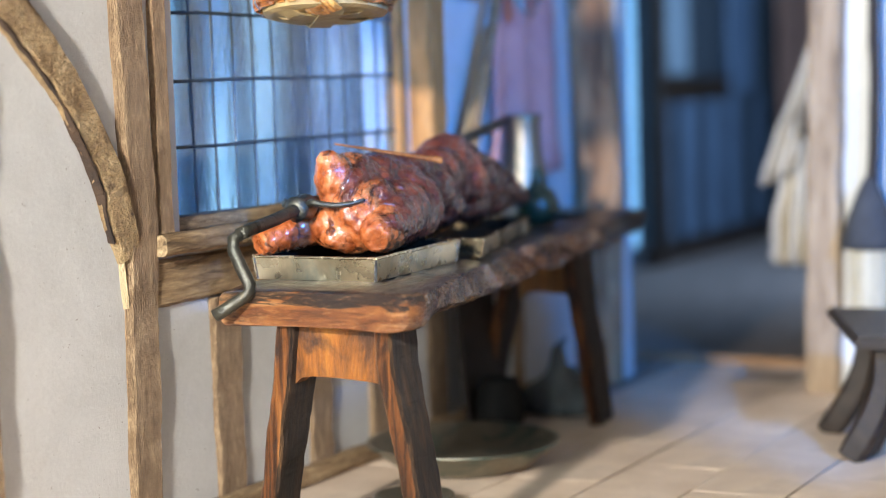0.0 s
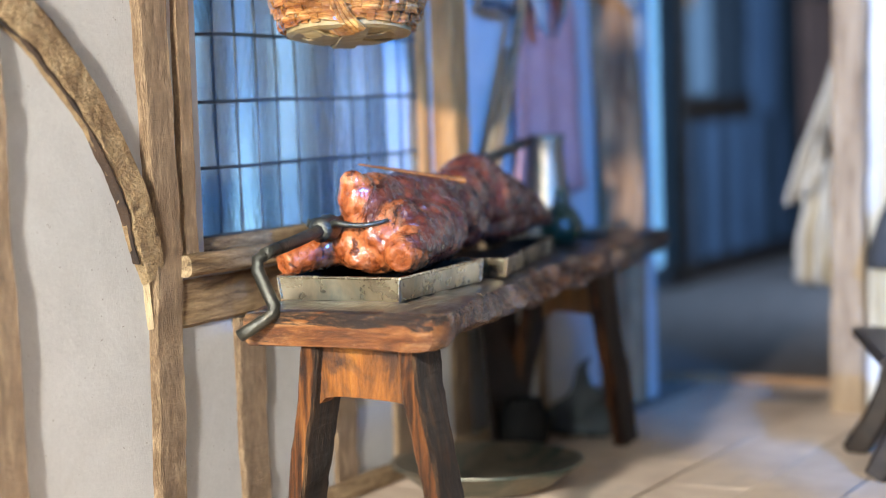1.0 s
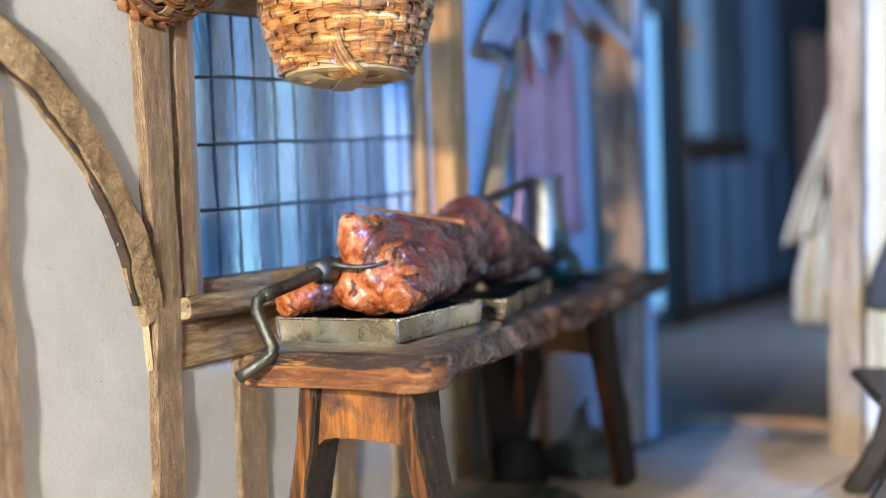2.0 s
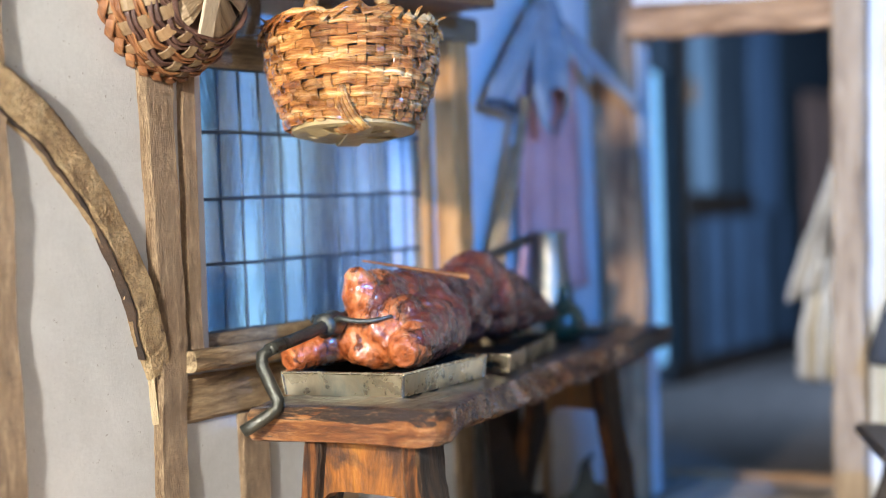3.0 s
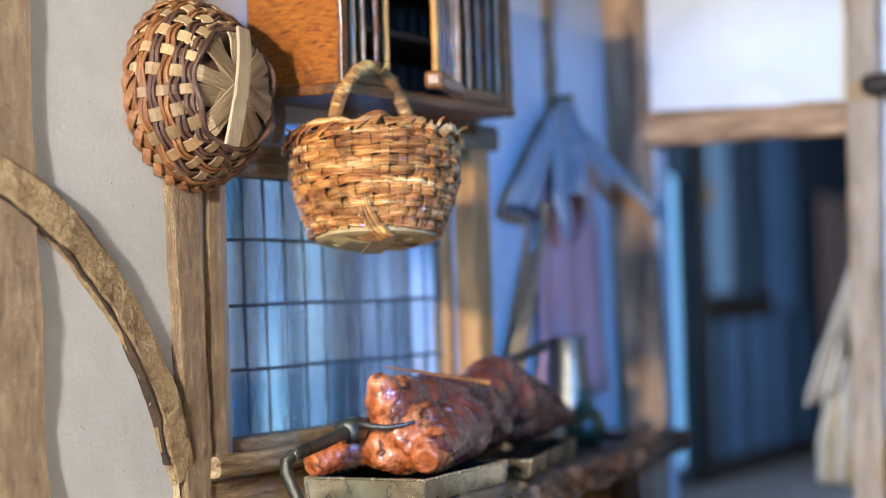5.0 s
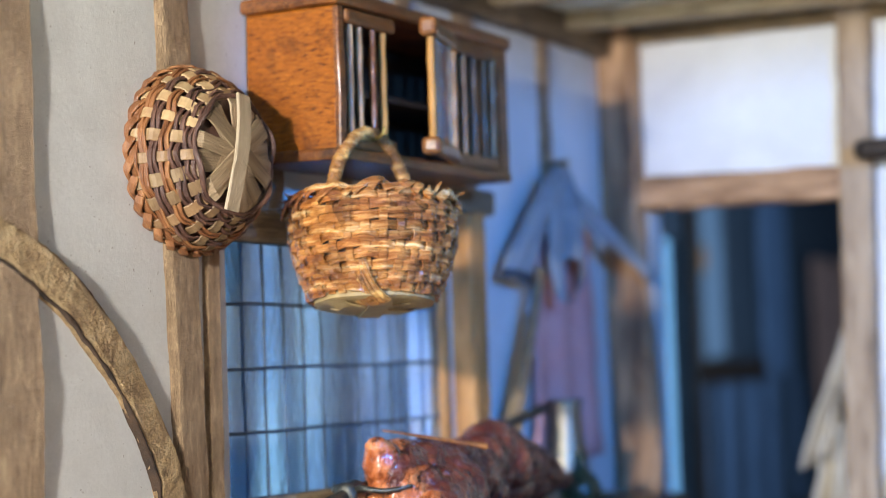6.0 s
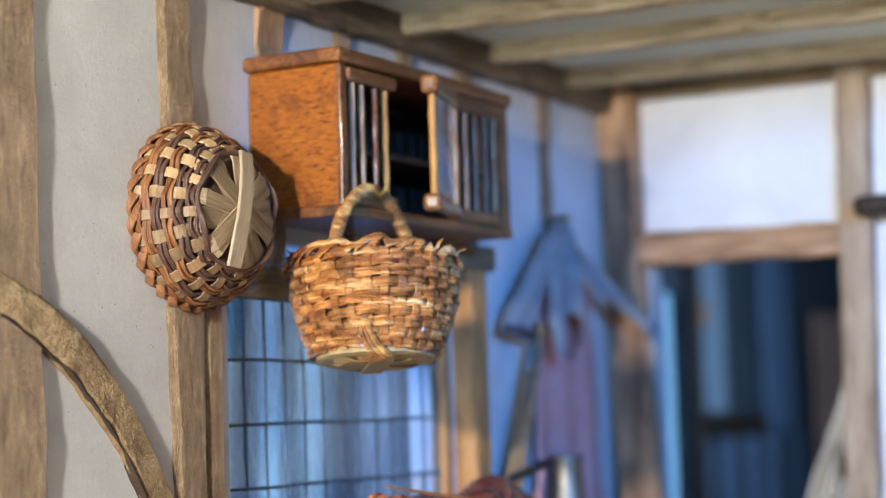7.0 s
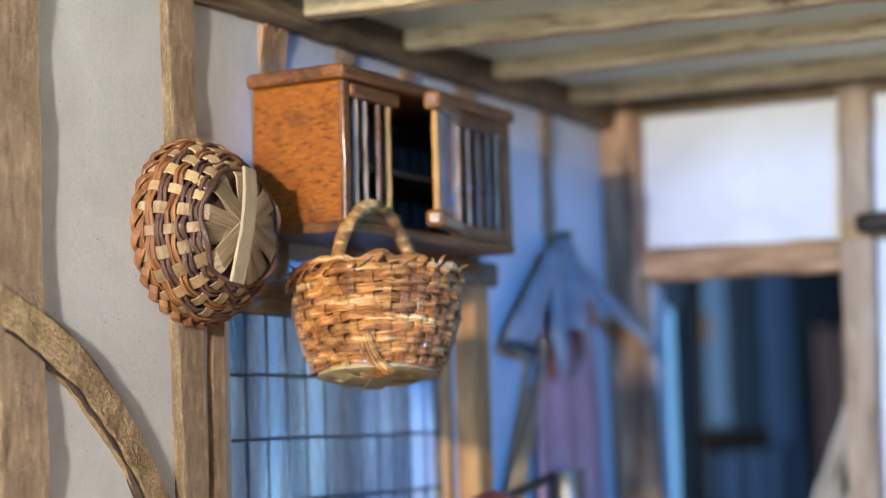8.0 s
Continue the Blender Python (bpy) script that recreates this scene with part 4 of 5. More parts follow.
def roast_joint():
    ob = thing("roast", (0.47, 0.6, 0.88), "glossy orange-brown roast carcass on an iron spit", "roast meat")
    o = Vector((0.47, 0.6, 0.88))
    bm = bmesh.new()
    for c, r, s in (((0.462, 0.21, 1.115), 0.068, (0.95, 1.0, 1.05)), ((0.462, 0.185, 1.155), 0.045, (1.0, 1.0, 0.95)), ((0.465, 0.30, 1.080), 0.098, (1.0, 1.3, 1.0)), ((0.490, 0.26, 1.030), 0.100, (1.0, 0.9, 1.1)), ((0.545, 0.30, 1.000), 0.095, (1.0, 0.9, 1.1)),
                    ((0.475, 0.47, 1.085), 0.092, (1.05, 1.6, 0.95)), ((0.450, 0.68, 1.080), 0.090, (1.1, 1.6, 0.95)), ((0.485, 0.40, 1.010), 0.125, (1.0, 1.2, 1.0)), ((0.500, 0.25, 0.960), 0.105, (1.15, 0.8, 1.0)), ((0.52, 0.22, 1.00), 0.080, (1.1, 0.8, 1.1)), ((0.44, 0.24, 0.955), 0.085, (1.0, 0.9, 1.0)), ((0.47, 0.20, 0.925), 0.058, (1.2, 0.8, 0.8)), ((0.575, 0.25, 0.950), 0.074, (1.0, 1.1, 1.0)),
                    ((0.555, 0.42, 0.985), 0.108, (1.0, 1.25, 1.0)), ((0.580, 0.53, 0.990), 0.092, (0.9, 1.3, 1.1)), ((0.605, 0.51, 0.945), 0.062, (0.9, 1.2, 0.9)), ((0.52, 0.52, 1.045), 0.095, (1.0, 1.4, 1.0)), ((0.46, 0.66, 1.025), 0.115, (1.0, 1.4, 1.0)),
                    ((0.430, 0.84, 1.025), 0.118, (1.0, 1.3, 1.0)), ((0.41, 0.97, 1.068), 0.108, (1.0, 1.2, 1.0)), ((0.388, 1.10, 1.088), 0.120, (1.0, 1.1, 1.0)), ((0.40, 1.15, 1.055), 0.128, (1.0, 1.2, 1.0)), ((0.378, 1.36, 1.020), 0.112, (1.0, 1.3, 1.0)), ((0.372, 1.54, 0.980), 0.082, (1.0, 1.3, 1.0)), ((0.45, 0.95, 0.960), 0.082, (1.0, 1.4, 0.9)), ((0.415, 1.20, 0.950), 0.085, (1.0, 1.4, 0.9)), ((0.39, 1.42, 0.945), 0.070, (1.0, 1.4, 0.9)), ((0.365, 1.66, 0.958), 0.054, (1.0, 1.3, 1.0))):
        blob(bm, Vector(c), r, s)
    bmesh.ops.translate(bm, verts=bm.verts, vec=-o)
    fleshy(part("carcass", bm, roast, ob, "orange flesh at the cut end, dark glazed crackling behind", smooth=True), 0.007, ((0.13, 0.030), (0.05, 0.011), (0.016, 0.004)))
    # shanks, each sawn off square
    for path, sizes in (([(0.262, 0.07, 0.905), (0.30, 0.14, 0.922), (0.36, 0.25, 0.945), (0.43, 0.38, 0.975)], (0.046, 0.050, 0.062, 0.085)),
                        ([(0.632, 0.165, 0.915), (0.622, 0.20, 0.928), (0.590, 0.30, 0.955), (0.56, 0.46, 0.98)], (0.040, 0.064, 0.096, 0.11)),
                        ([(0.36, 1.80, 0.930), (0.362, 1.73, 0.938), (0.37, 1.65, 0.965), (0.38, 1.45, 1.0)], (0.032, 0.038, 0.055, 0.085))):
        bm = bmesh.new()
        sweep(bm, [Vector(p) - o for p in path], ring(1.0, 16), (1, 0, 0.3), sizes)
        fleshy(part("shank", bm, roast if path[0][1] > 1 else roast_flesh, ob, smooth=True), 0.007, ((0.06, 0.012), (0.02, 0.007)), 1)
    return ob


roast_joint()


def spit():
    s = thing("roasting_spit", (0.41, -0.25, 0.8), "black iron roasting spit with a crank handle and forks", "spit")
    o = Vector((0.41, -0.25, 0.8))
    bm = bmesh.new()
    sweep(bm, [p - o for p in line(SPIT[0], SPIT[1], 20)], ring(0.0205, 8), (0, 0, 1), jitter=0.003)
    part("rod", bm, iron, s, smooth=True)
    bm = bmesh.new()
    corner = [SPIT[0] + Vector((0.006, 0.06, 0.012)), Vector((0.408, -0.235, 0.966)), Vector((0.393, -0.26, 0.95)), Vector((0.395, -0.265, 0.92)), Vector((0.418, -0.255, 0.86)), Vector((0.44, -0.25, 0.815)), Vector((0.438, -0.255, 0.79)), Vector((0.42, -0.275, 0.773)), Vector((0.385, -0.3, 0.748)), Vector((0.352, -0.315, 0.727))]
    sweep(bm, [p - o for p in corner], ring(0.02, 8), (1, 0, 0.2), jitter=0.003)
    part("crank", bm, iron, s, smooth=True)
    hub = SPIT[0].lerp(SPIT[1], 0.19) - o
    bm = bmesh.new()
    lathe_path = [hub + Vector((0, t, 0.13 * t)) for t in (-0.05, -0.04, -0.01, 0.02, 0.05)]
    sweep(bm, lathe_path, ring(0.038, 14), (0, 0, 1), [0.55, 1.05, 0.9, 1.1, 0.7], jitter=0.010)
    part("collar", bm, iron, s, smooth=True)
    for side in (1, -1):
        bm = bmesh.new()
        reach = 1.08 if side > 0 else 0.5
        pts = [hub + Vector((side * x * reach, y, z)) for x, y, z in ((0.01, 0.0, 0.0), (0.05, -0.03, 0.018), (0.085, -0.025, 0.012), (0.12, -0.005, 0.008), (0.155, 0.02, 0.012), (0.185, 0.05, 0.022))]
        sweep(bm, along(pts, 4), ring(0.0095, 8), (0, 0, 1), [1.3 - 0.7 * i / 20 for i in range(21)], jitter=0.002)
        part("prong", bm, iron, s, smooth=True)
    bm = bmesh.new()
    sweep(bm, [p - o for p in line((0.395, 0.33, 1.205), (0.668, 0.55, 1.139), 8)], ring(0.006, 6), (0, 0, 1), [0.5, 0.6, 0.8, 1, 1, 1, 1.2, 1.4, 1.9])
    part("skewer", bm, cab_edge, s, "thin reddish wooden skewer")
    return s


spit()


# ---- baskets ----
def splint_weave(parent, radius, height, rows, stakes, weaver, stake_mat, seed, lift, amp, stake_w, strands=2):
    """Uneven splints, each row a bundle of split lengths laid over and under flat stakes."""
    rnd = random.Random(seed)
    dz = height / rows
    per = 6
    steps = stakes * per
    for i in range(rows):
        bm = bmesh.new()
        for strand in range(strands):
            bows = [rnd.uniform(0.6, 1.25) for _ in range(stakes)]
            lifts = [rnd.uniform(-0.14, 0.14) * dz for _ in range(stakes)]
            lifts.append(lifts[0])
            wide = dz / strands * rnd.uniform(1.10, 1.42)
            pts, refs, sizes = [], [], []
            for k in range(steps):
                a = 2 * math.pi * k / steps
                j, u = k // per, (k % per) / per
                u = u * u * (3 - 2 * u)
                rise = lifts[j] * (1 - u) + lifts[j + 1] * u
                wave = dz * (0.12 * math.sin(3 * a + i * 1.3) + 0.09 * math.sin(7 * a + i))
                z = (i + 0.5) * dz + ((strand + 0.5) / strands - 0.5) * dz * 0.92 + rise + wave
                t = min(1.0, max(0.0, z / height))
                r = radius(t) + amp * bows[j] * math.cos(stakes / 2 * a + math.pi * i) + 0.004 * noise.noise(Vector((3 * a, i, strand)))
                pts.append((r * math.cos(a), r * math.sin(a), lift + z))
                refs.append((math.cos(a), math.sin(a), 0.1))
                sizes.append(1 + 0.18 * noise.noise(Vector((5 * a, i * 3, strand))))
            sweep(bm, pts, rect(0.0075, wide, 0.0018), lambda q, refs=refs: refs[q], sizes, jitter=0.0025, closed=True)
        part("weaver", bm, weaver(i), parent)
    for j in range(stakes):
        bm = bmesh.new()
        a = 2 * math.pi * j / stakes
        pts = []
        steps = rows * 3
        for k in range(steps + 1):
            z = height * k / steps
            off = -0.8 * amp * math.cos(math.pi * (z / dz - 0.5 + j))
            pts.append(((radius(z / height) + off) * math.cos(a), (radius(z / height) + off) * math.sin(a), lift + z))
        sweep(bm, pts, rect(0.007, stake_w * rnd.uniform(0.75, 1.1), 0.002), (math.cos(a), math.sin(a), 0), jitter=0.002)
        part("stake", bm, stake_mat, parent)


def rope(bm, pts, r, ref, twist=9.0):
    """A wrapped cord: a rod with slanting bands round it."""
    n = 12
    pts = [Vector(p) for p in pts]
    rows = []
    for i, p in enumerate(pts):
        d = (pts[min(i + 1, len(pts) - 1)] - pts[max(i - 1, 0)]).normalized()
        a = (Vector(ref) - d * Vector(ref).dot(d)).normalized()
        b = d.cross(a)
        row = []
        for k in range(n):
            th = 2 * math.pi * k / n
            s = r * (0.90 + 0.15 * abs(math.sin(th * 0.5 + i * twist / 22)) + 0.08 * noise.noise(p * 40 + Vector((th, 0, 0))))
            row.append(bm.verts.new(p + a * s * math.cos(th) + b * s * math.sin(th)))
        rows.append(row)
    for r0, r1 in zip(rows, rows[1:]):
        for k in range(n):
            bm.faces.new((r0[k], r0[(k + 1) % n], r1[(k + 1) % n], r1[k]))
    bm.faces.new(rows[0][::-1]), bm.faces.new(rows[-1])


def hanging_basket():
    b = thing("hanging_basket", (0.421, 0.22, 1.605), "golden-brown woven wicker basket hanging by its arched handle", "basket")
    # it hangs tipped, its base swung out into the room
    b.matrix_world = Matrix.Translation(Vector((0.438, 0.23, 1.605)) * U) @ Matrix.Rotation(radians(-8), 4, Vector((0.88, 0.47, 0))) @ pose(0, 0, 0, 0, 0, -4)
    prof = lambda t: 0.204 + 0.064 * math.sin(min(1.0, t * 1.02) * math.pi / 2) + 0.010 * math.sin(t * 3)
    splint_weave(b, prof, 0.309, 10, 30, lambda i: wicker, wicker, 3, 0.024, 0.0085, 0.030)
    # added inner shell, dark to paint the shade between the splints
    bm = bmesh.new()
    lathe(bm, [(prof(t) - 0.016, 0.032 + 0.300 * t) for t in [k / 8 for k in range(9)]] + [(prof(t) - 0.022, 0.032 + 0.300 * t) for t in [1 - k / 8 for k in range(9)]], 34)
    part("weave_backing", bm, wicker_dark, b, smooth=True)
    bm = bmesh.new()
    lathe(bm, [(0.0, 0.004), (0.10, 0.004), (0.175, 0.006), (0.196, 0.012), (0.198, 0.030), (0.17, 0.06), (0.0, 0.05)], 30)
    rumple(bm, 0.006, 9)
    part("base", bm, base_straw, b, "pale flat straw base")
    for k, a in enumerate((0.25, 1.3, 2.35)):
        bm = bmesh.new()
        c, s = math.cos(a), math.sin(a)
        pts = [(c * u * 0.205, s * u * 0.205, 0.0 - 0.005 * k + 0.05 * abs(u) ** 7) for u in (-1.06, -1, -0.9, -0.6, -0.2, 0.2, 0.6, 0.9, 1, 1.06)]
        sweep(bm, pts, rect(0.008, 0.075, 0.002), (0, 0, 1), jitter=0.003)
        part("base_strip", bm, base_straw, b)
    bm = bmesh.new()
    sheet(bm, lambda u, v: Vector((0.085 + (u - 0.5) * (0.075 + 0.06 * v), -0.222 + 0.10 * v * v + 0.003 * math.cos(u * 40), 0.12 - 0.135 * v - 0.012 * math.sin(v * 3.1) + 0.012 * (2 * u - 1) ** 2 * v)), 14, 10, 0.006)
    part("base_fold", bm, cord, b)
    rnd = random.Random(11)
    bm = bmesh.new()
    for j in range(38):
        a = 2 * math.pi * j / 38 + rnd.uniform(-0.06, 0.06)
        pts = []
        reach, dip = rnd.uniform(0.22, 0.55), rnd.uniform(-0.008, 0.010)
        for k in range(7):
            u = k / 6
            aa = a + u * reach
            th = u * math.pi * rnd.uniform(1.0, 1.25) - 0.30
            r = prof(1) + 0.003 + 0.018 * math.cos(th)
            pts.append((r * math.cos(aa), r * math.sin(aa), 0.330 + dip + 0.024 * math.sin(th) + 0.014 * noise.noise(Vector((3 * math.cos(aa), 3 * math.sin(aa), 4)))))
        sweep(bm, pts, rect(0.008, rnd.uniform(0.016, 0.036), 0.002), lambda q, pts=pts: (pts[q][0], pts[q][1], 0.2), jitter=0.004)
    part("rim", bm, wicker, b)
    for k in range(26):
        bm = bmesh.new()
        a = rnd.uniform(0, 6.28)
        r = prof(1)
        p = Vector((r * math.cos(a), r * math.sin(a), 0.343))
        q = p + Vector((0.02 * math.cos(a) + rnd.uniform(-0.03, 0.03), 0.02 * math.sin(a) + rnd.uniform(-0.03, 0.03), rnd.uniform(-0.005, 0.028)))
        sweep(bm, [p, p.lerp(q, 0.5) + Vector((0, 0, 0.006)), q], rect(0.005, 0.012, 0.001), (0, 0.3, 1), [1, 0.9, 0.4])
        part("loose_end", bm, wicker, b)
    bm = bmesh.new()
    pts = []
    for k in range(241):
        u = k / 240
        a = math.pi * u
        pts.append((0.0 + 0.01 * math.sin(6 * u), 0.010 - 0.235 * math.cos(a) * (1 - 0.12 * math.sin(a)), 0.318 + 0.268 * math.sin(a) ** 0.8))
    rope(bm, pts, 0.023, (1, 0, 0), 11.0)
    part("handle", bm, cord, b, "handle wrapped in straw-coloured cord")
    return b


hanging_basket()


def wall_basket():
    b = thing("wall_basket", (0.06, -0.42, 2.08), "round shallow basket of brown and straw weave hung base outwards", "basket")
    b.matrix_world = Matrix.Translation(Vector((0.238, -0.255, 2.084)) * U) @ pose(0, 0, 0, 0, -91, -4) @ pose(0, 0, 0, 0, 0, 12)
    prof = lambda t: 0.182 + 0.100 * math.sin(min(1.0, t * 1.1) * math.pi / 2)
    splint_weave(b, prof, 0.172, 6, 24, lambda i: wicker_dark if i in (0, 1, 3) else wicker_brown, chip_straw, 5, 0.0, 0.0065, 0.042)
    # another added dark shell standing in for shade behind the weave
    bm = bmesh.new()
    lathe(bm, [(prof(t) - 0.014, 0.172 * t) for t in [k / 8 for k in range(9)]] + [(prof(t) - 0.02, 0.172 * t) for t in [1 - k / 8 for k in range(9)]], 34)
    part("weave_backing", bm, wicker_dark, b, smooth=True)
    rnd = random.Random(2)
    bm = bmesh.new()
    lathe(bm, [(0.0, 0.004), (0.178, 0.006), (0.182, 0.014), (0.0, 0.012)], 30)
    part("base", bm, straw, b)
    for k in range(11):
        bm = bmesh.new()
        side = rnd.uniform(-0.03, 0.03)
        sweep(bm, [(u * 0.180, side * (1 - 0.4 * u), 0.014 if abs(u) > 0.95 else 0) for u in (-1.03, -0.9, -0.5, 0, 0.5, 0.9, 1.03)], rect(0.006, rnd.uniform(0.045, 0.066), 0.002), (0, 0, 1), jitter=0.004)
        place(part("base_strip", bm, straw, b), (0, 0, -0.003 - 0.004 * (k * 5 % 4)), 180 * k / 11 + rnd.uniform(-9, 9))
    for k, r in enumerate((0.186,)):
        bm = bmesh.new()
        n = 48
        pts = [(r * math.cos(2 * math.pi * q / n), r * math.sin(2 * math.pi * q / n), -0.004 - 0.012 * math.cos(2 * math.pi * q / 8 + math.pi * k)) for q in range(n)]
        sweep(bm, pts, ring(0.011 - 0.003 * k, 8, 0.7), (0, 0, 1), jitter=0.003, closed=True)
        part("base_weaver", bm, wicker_dark, b, smooth=True)
    bm = bmesh.new()
    sweep(bm, [(u * 0.178, 0.004 * math.sin(3 * u) - 0.02, -0.03 - 0.02 * math.cos(u * 1.5)) for u in (-1.05, -0.8, -0.5, -0.2, 0.1, 0.4, 0.7, 0.9, 1.05)], rect(0.012, 0.064, 0.004), (0, 0, 1), jitter=0.003)
    part("loop", bm, pale_strip, b, "broad bent straw strip across the base")
    bm = bmesh.new()
    for j in range(30):
        a = 2 * math.pi * j / 30
        pts = [((0.287 + 0.014 * math.cos(th)) * math.cos(a + w), (0.287 + 0.014 * math.cos(th)) * math.sin(a + w), 0.172 + 0.016 * math.sin(th)) for th, w in ((2.6, 0), (1.6, 0.06), (0.6, 0.14), (-0.6, 0.22), (-1.4, 0.28))]
        sweep(bm, pts, rect(0.009, 0.03, 0.003), lambda q, pts=pts: (pts[q][0], pts[q][1], 0))
    part("rim", bm, wicker_brown, b)
    return b


wall_basket()


# ---- hanging cabinet ----
def spindle(p, q, r, parent, seed):
    bm = bmesh.new()
    n = 14
    rnd = random.Random(seed)
    sweep(bm, line(p, q, n), ring(r, 8), (1, 0, 0), [1 + 0.08 * math.sin(k * 1.3 + seed) + rnd.uniform(-0.03, 0.03) for k in range(n + 1)], jitter=0.002)
    return part("spindle", bm, gold_bar if seed in (3, 20) else cab_edge if seed in (2, 23) else cab_bar, parent, smooth=True)


def cabinet():
    c = thing("wall_cabinet", (0.04, 0.11, 2.095), "varnished reddish-brown hanging cupboard with spindle front and ajar door", "cabinet")
    d, w, h = 0.36, 1.2, 0.55

    def board(name, lo, hi, bevel=0.008, jit=0.003, wood=cab_edge):
        bm = bmesh.new()
        box(bm, lo, hi, bevel)
        bmesh.ops.subdivide_edges(bm, edges=[e for e in bm.edges if e.calc_length() > 0.15], cuts=4, use_grid_fill=True)
        rumple(bm, jit, 8)
        return part(name, bm, wood, c)

    board("side_panel", (0, 0, 0.03), (d - 0.01, 0.03, h - 0.05), wood=cab_wood)
    board("side_panel", (0, w - 0.03, 0.03), (d - 0.01, w, h - 0.05), wood=cab_shaded)
    board("side_panel", (d - 0.035, 0.001, 0.0), (d + 0.005, 0.04, h - 0.05))
    board("stile", (d - 0.03, w - 0.075, 0.03), (d + 0.005, w + 0.004, h - 0.05))
    board("top", (-0.01, -0.025, h - 0.05), (d + 0.02, w + 0.02, h), 0.014)
    board("bottom", (0, -0.008, -0.005), (d + 0.01, w + 0.008, 0.035), 0.01)
    # back and shelf carry the painted shade of the recess
    board("back", (0, 0.03, 0.035), (0.02, w - 0.03, h - 0.05), wood=cab_shaded)
    board("shelf", (0.02, 0.03, 0.23), (d - 0.08, w - 0.03, 0.255), wood=cab_shaded)
    board("rail", (d - 0.03, 0.04, h - 0.105), (d + 0.016, 0.35, h - 0.055), 0.014)
    board("rail", (d - 0.03, 0.76, h - 0.105), (d + 0.006, w - 0.075, h - 0.05))
    board("rail", (d - 0.03, 0.04, 0.035), (d + 0.004, 0.36, 0.08))
    board("rail", (d - 0.03, 0.76, 0.035), (d + 0.004, w - 0.075, 0.08))
    for k, y in enumerate((0.09, 0.15, 0.235, 0.30, 0.80, 0.875, 0.95, 1.03, 1.1)):
        spindle((d - 0.012, y, 0.06), (d - 0.012, y + 0.004, h - 0.08), 0.0135, c, k)
    door = thing("door", (0, 0, 0), "", "")
    door.parent = c
    door.matrix_basis = Matrix.Translation(Vector((d + 0.012, 0.75, 0)) * U) @ pose(0, 0, 0, 0, 0, 15)
    for z0, z1, name in ((h - 0.11, h - 0.055, "door_rail"), (0.035, 0.085, "door_rail")):
        bm = bmesh.new()
        box(bm, (-0.022, -0.385, z0 - 0.004), (0.042, -0.325, z1 + 0.006), 0.016)
        box(bm, (-0.008, -0.335, z0), (0.026, 0, z1), 0.012)
        rumple(bm, 0.004, 12)
        part(name, bm, cab_edge, door)
    for k, y in enumerate((-0.335, -0.26, -0.20, -0.14, -0.08)):
        spindle((0.008, y, 0.075), (0.008, y, h - 0.085), 0.0135 if k == 0 else 0.0095, door, k + 20)
    hook = bmesh.new()
    sweep(hook, [(d + x, 0.19 + y, z) for x, y, z in ((-0.01, 0, 0.075), (0.03, 0, 0.075), (0.05, 0, 0.09), (0.055, 0.0, 0.11))], ring(0.006, 6), (0, 1, 0))
    part("hook", hook, brass, c, "small brass wire hook")
    return c


cabinet()


# ---- things on and under the bench, and on the walls ----
def jug():
    j = thing("pewter_jug", (0.12, 2.32, BENCH_Z + 0.003), "tall tapering pewter jug with a bright warm sheen", "jug", rz=125)
    bm = bmesh.new()
    lathe(bm, [(0.0, 0), (0.115, 0), (0.12, 0.015), (0.112, 0.05), (0.095, 0.16), (0.078, 0.28), (0.07, 0.36), (0.073, 0.41), (0.08, 0.44), (0.074, 0.44), (0.066, 0.4), (0.064, 0.3), (0.0, 0.05)], 32)
    part("body", bm, pewter, j, smooth=True)
    bm = bmesh.new()
    sweep(bm, [(0.07, 0.0, 0.40), (0.10, -0.01, 0.41), (0.125, -0.01, 0.37), (0.135, -0.01, 0.28), (0.13, 0, 0.2), (0.10, 0, 0.13)], ring(0.014, 8), (0, 1, 0))
    part("handle", bm, pewter, j, smooth=True)
    return j


jug()


def gourd():
    g = thing("green_bottle", (0.30, 2.06, BENCH_Z + 0.003), "squat dark green glazed bottle behind the roast", "bottle")
    bm = bmesh.new()
    lathe(bm, [(0, 0), (0.05, 0.0), (0.085, 0.03), (0.092, 0.08), (0.07, 0.13), (0.03, 0.16), (0.022, 0.21), (0.028, 0.225), (0.018, 0.225), (0.0, 0.2)], 24)
    part("body", bm, green_glaze, g, smooth=True)


gourd()


def platter(name, at, r, h, label, category):
    p = thing(name, at, label, category)
    bm = bmesh.new()
    lathe(bm, [(0, 0), (0.6 * r, 0.0), (0.7 * r, 0.012), (0.96 * r, h), (r, h + 0.004), (r, h + 0.014), (0.95 * r, h + 0.012), (0.68 * r, 0.03), (0, 0.022)], 48)
    part("dish", bm, pewter, p, smooth=True)
    return p


platter("plate", (0.24, 2.42, BENCH_Z + 0.003), 0.11, 0.02, "small pewter plate on the far end of the bench", "plate")
platter("floor_dish", (0.43, 1.10, 0.004), 0.35, 0.085, "large shallow pewter dish on the stone floor", "dish")


platter("small_dish", (0.60, 0.42, 0.004), 0.13, 0.04, "small pale pewter dish on the stone floor", "dish")


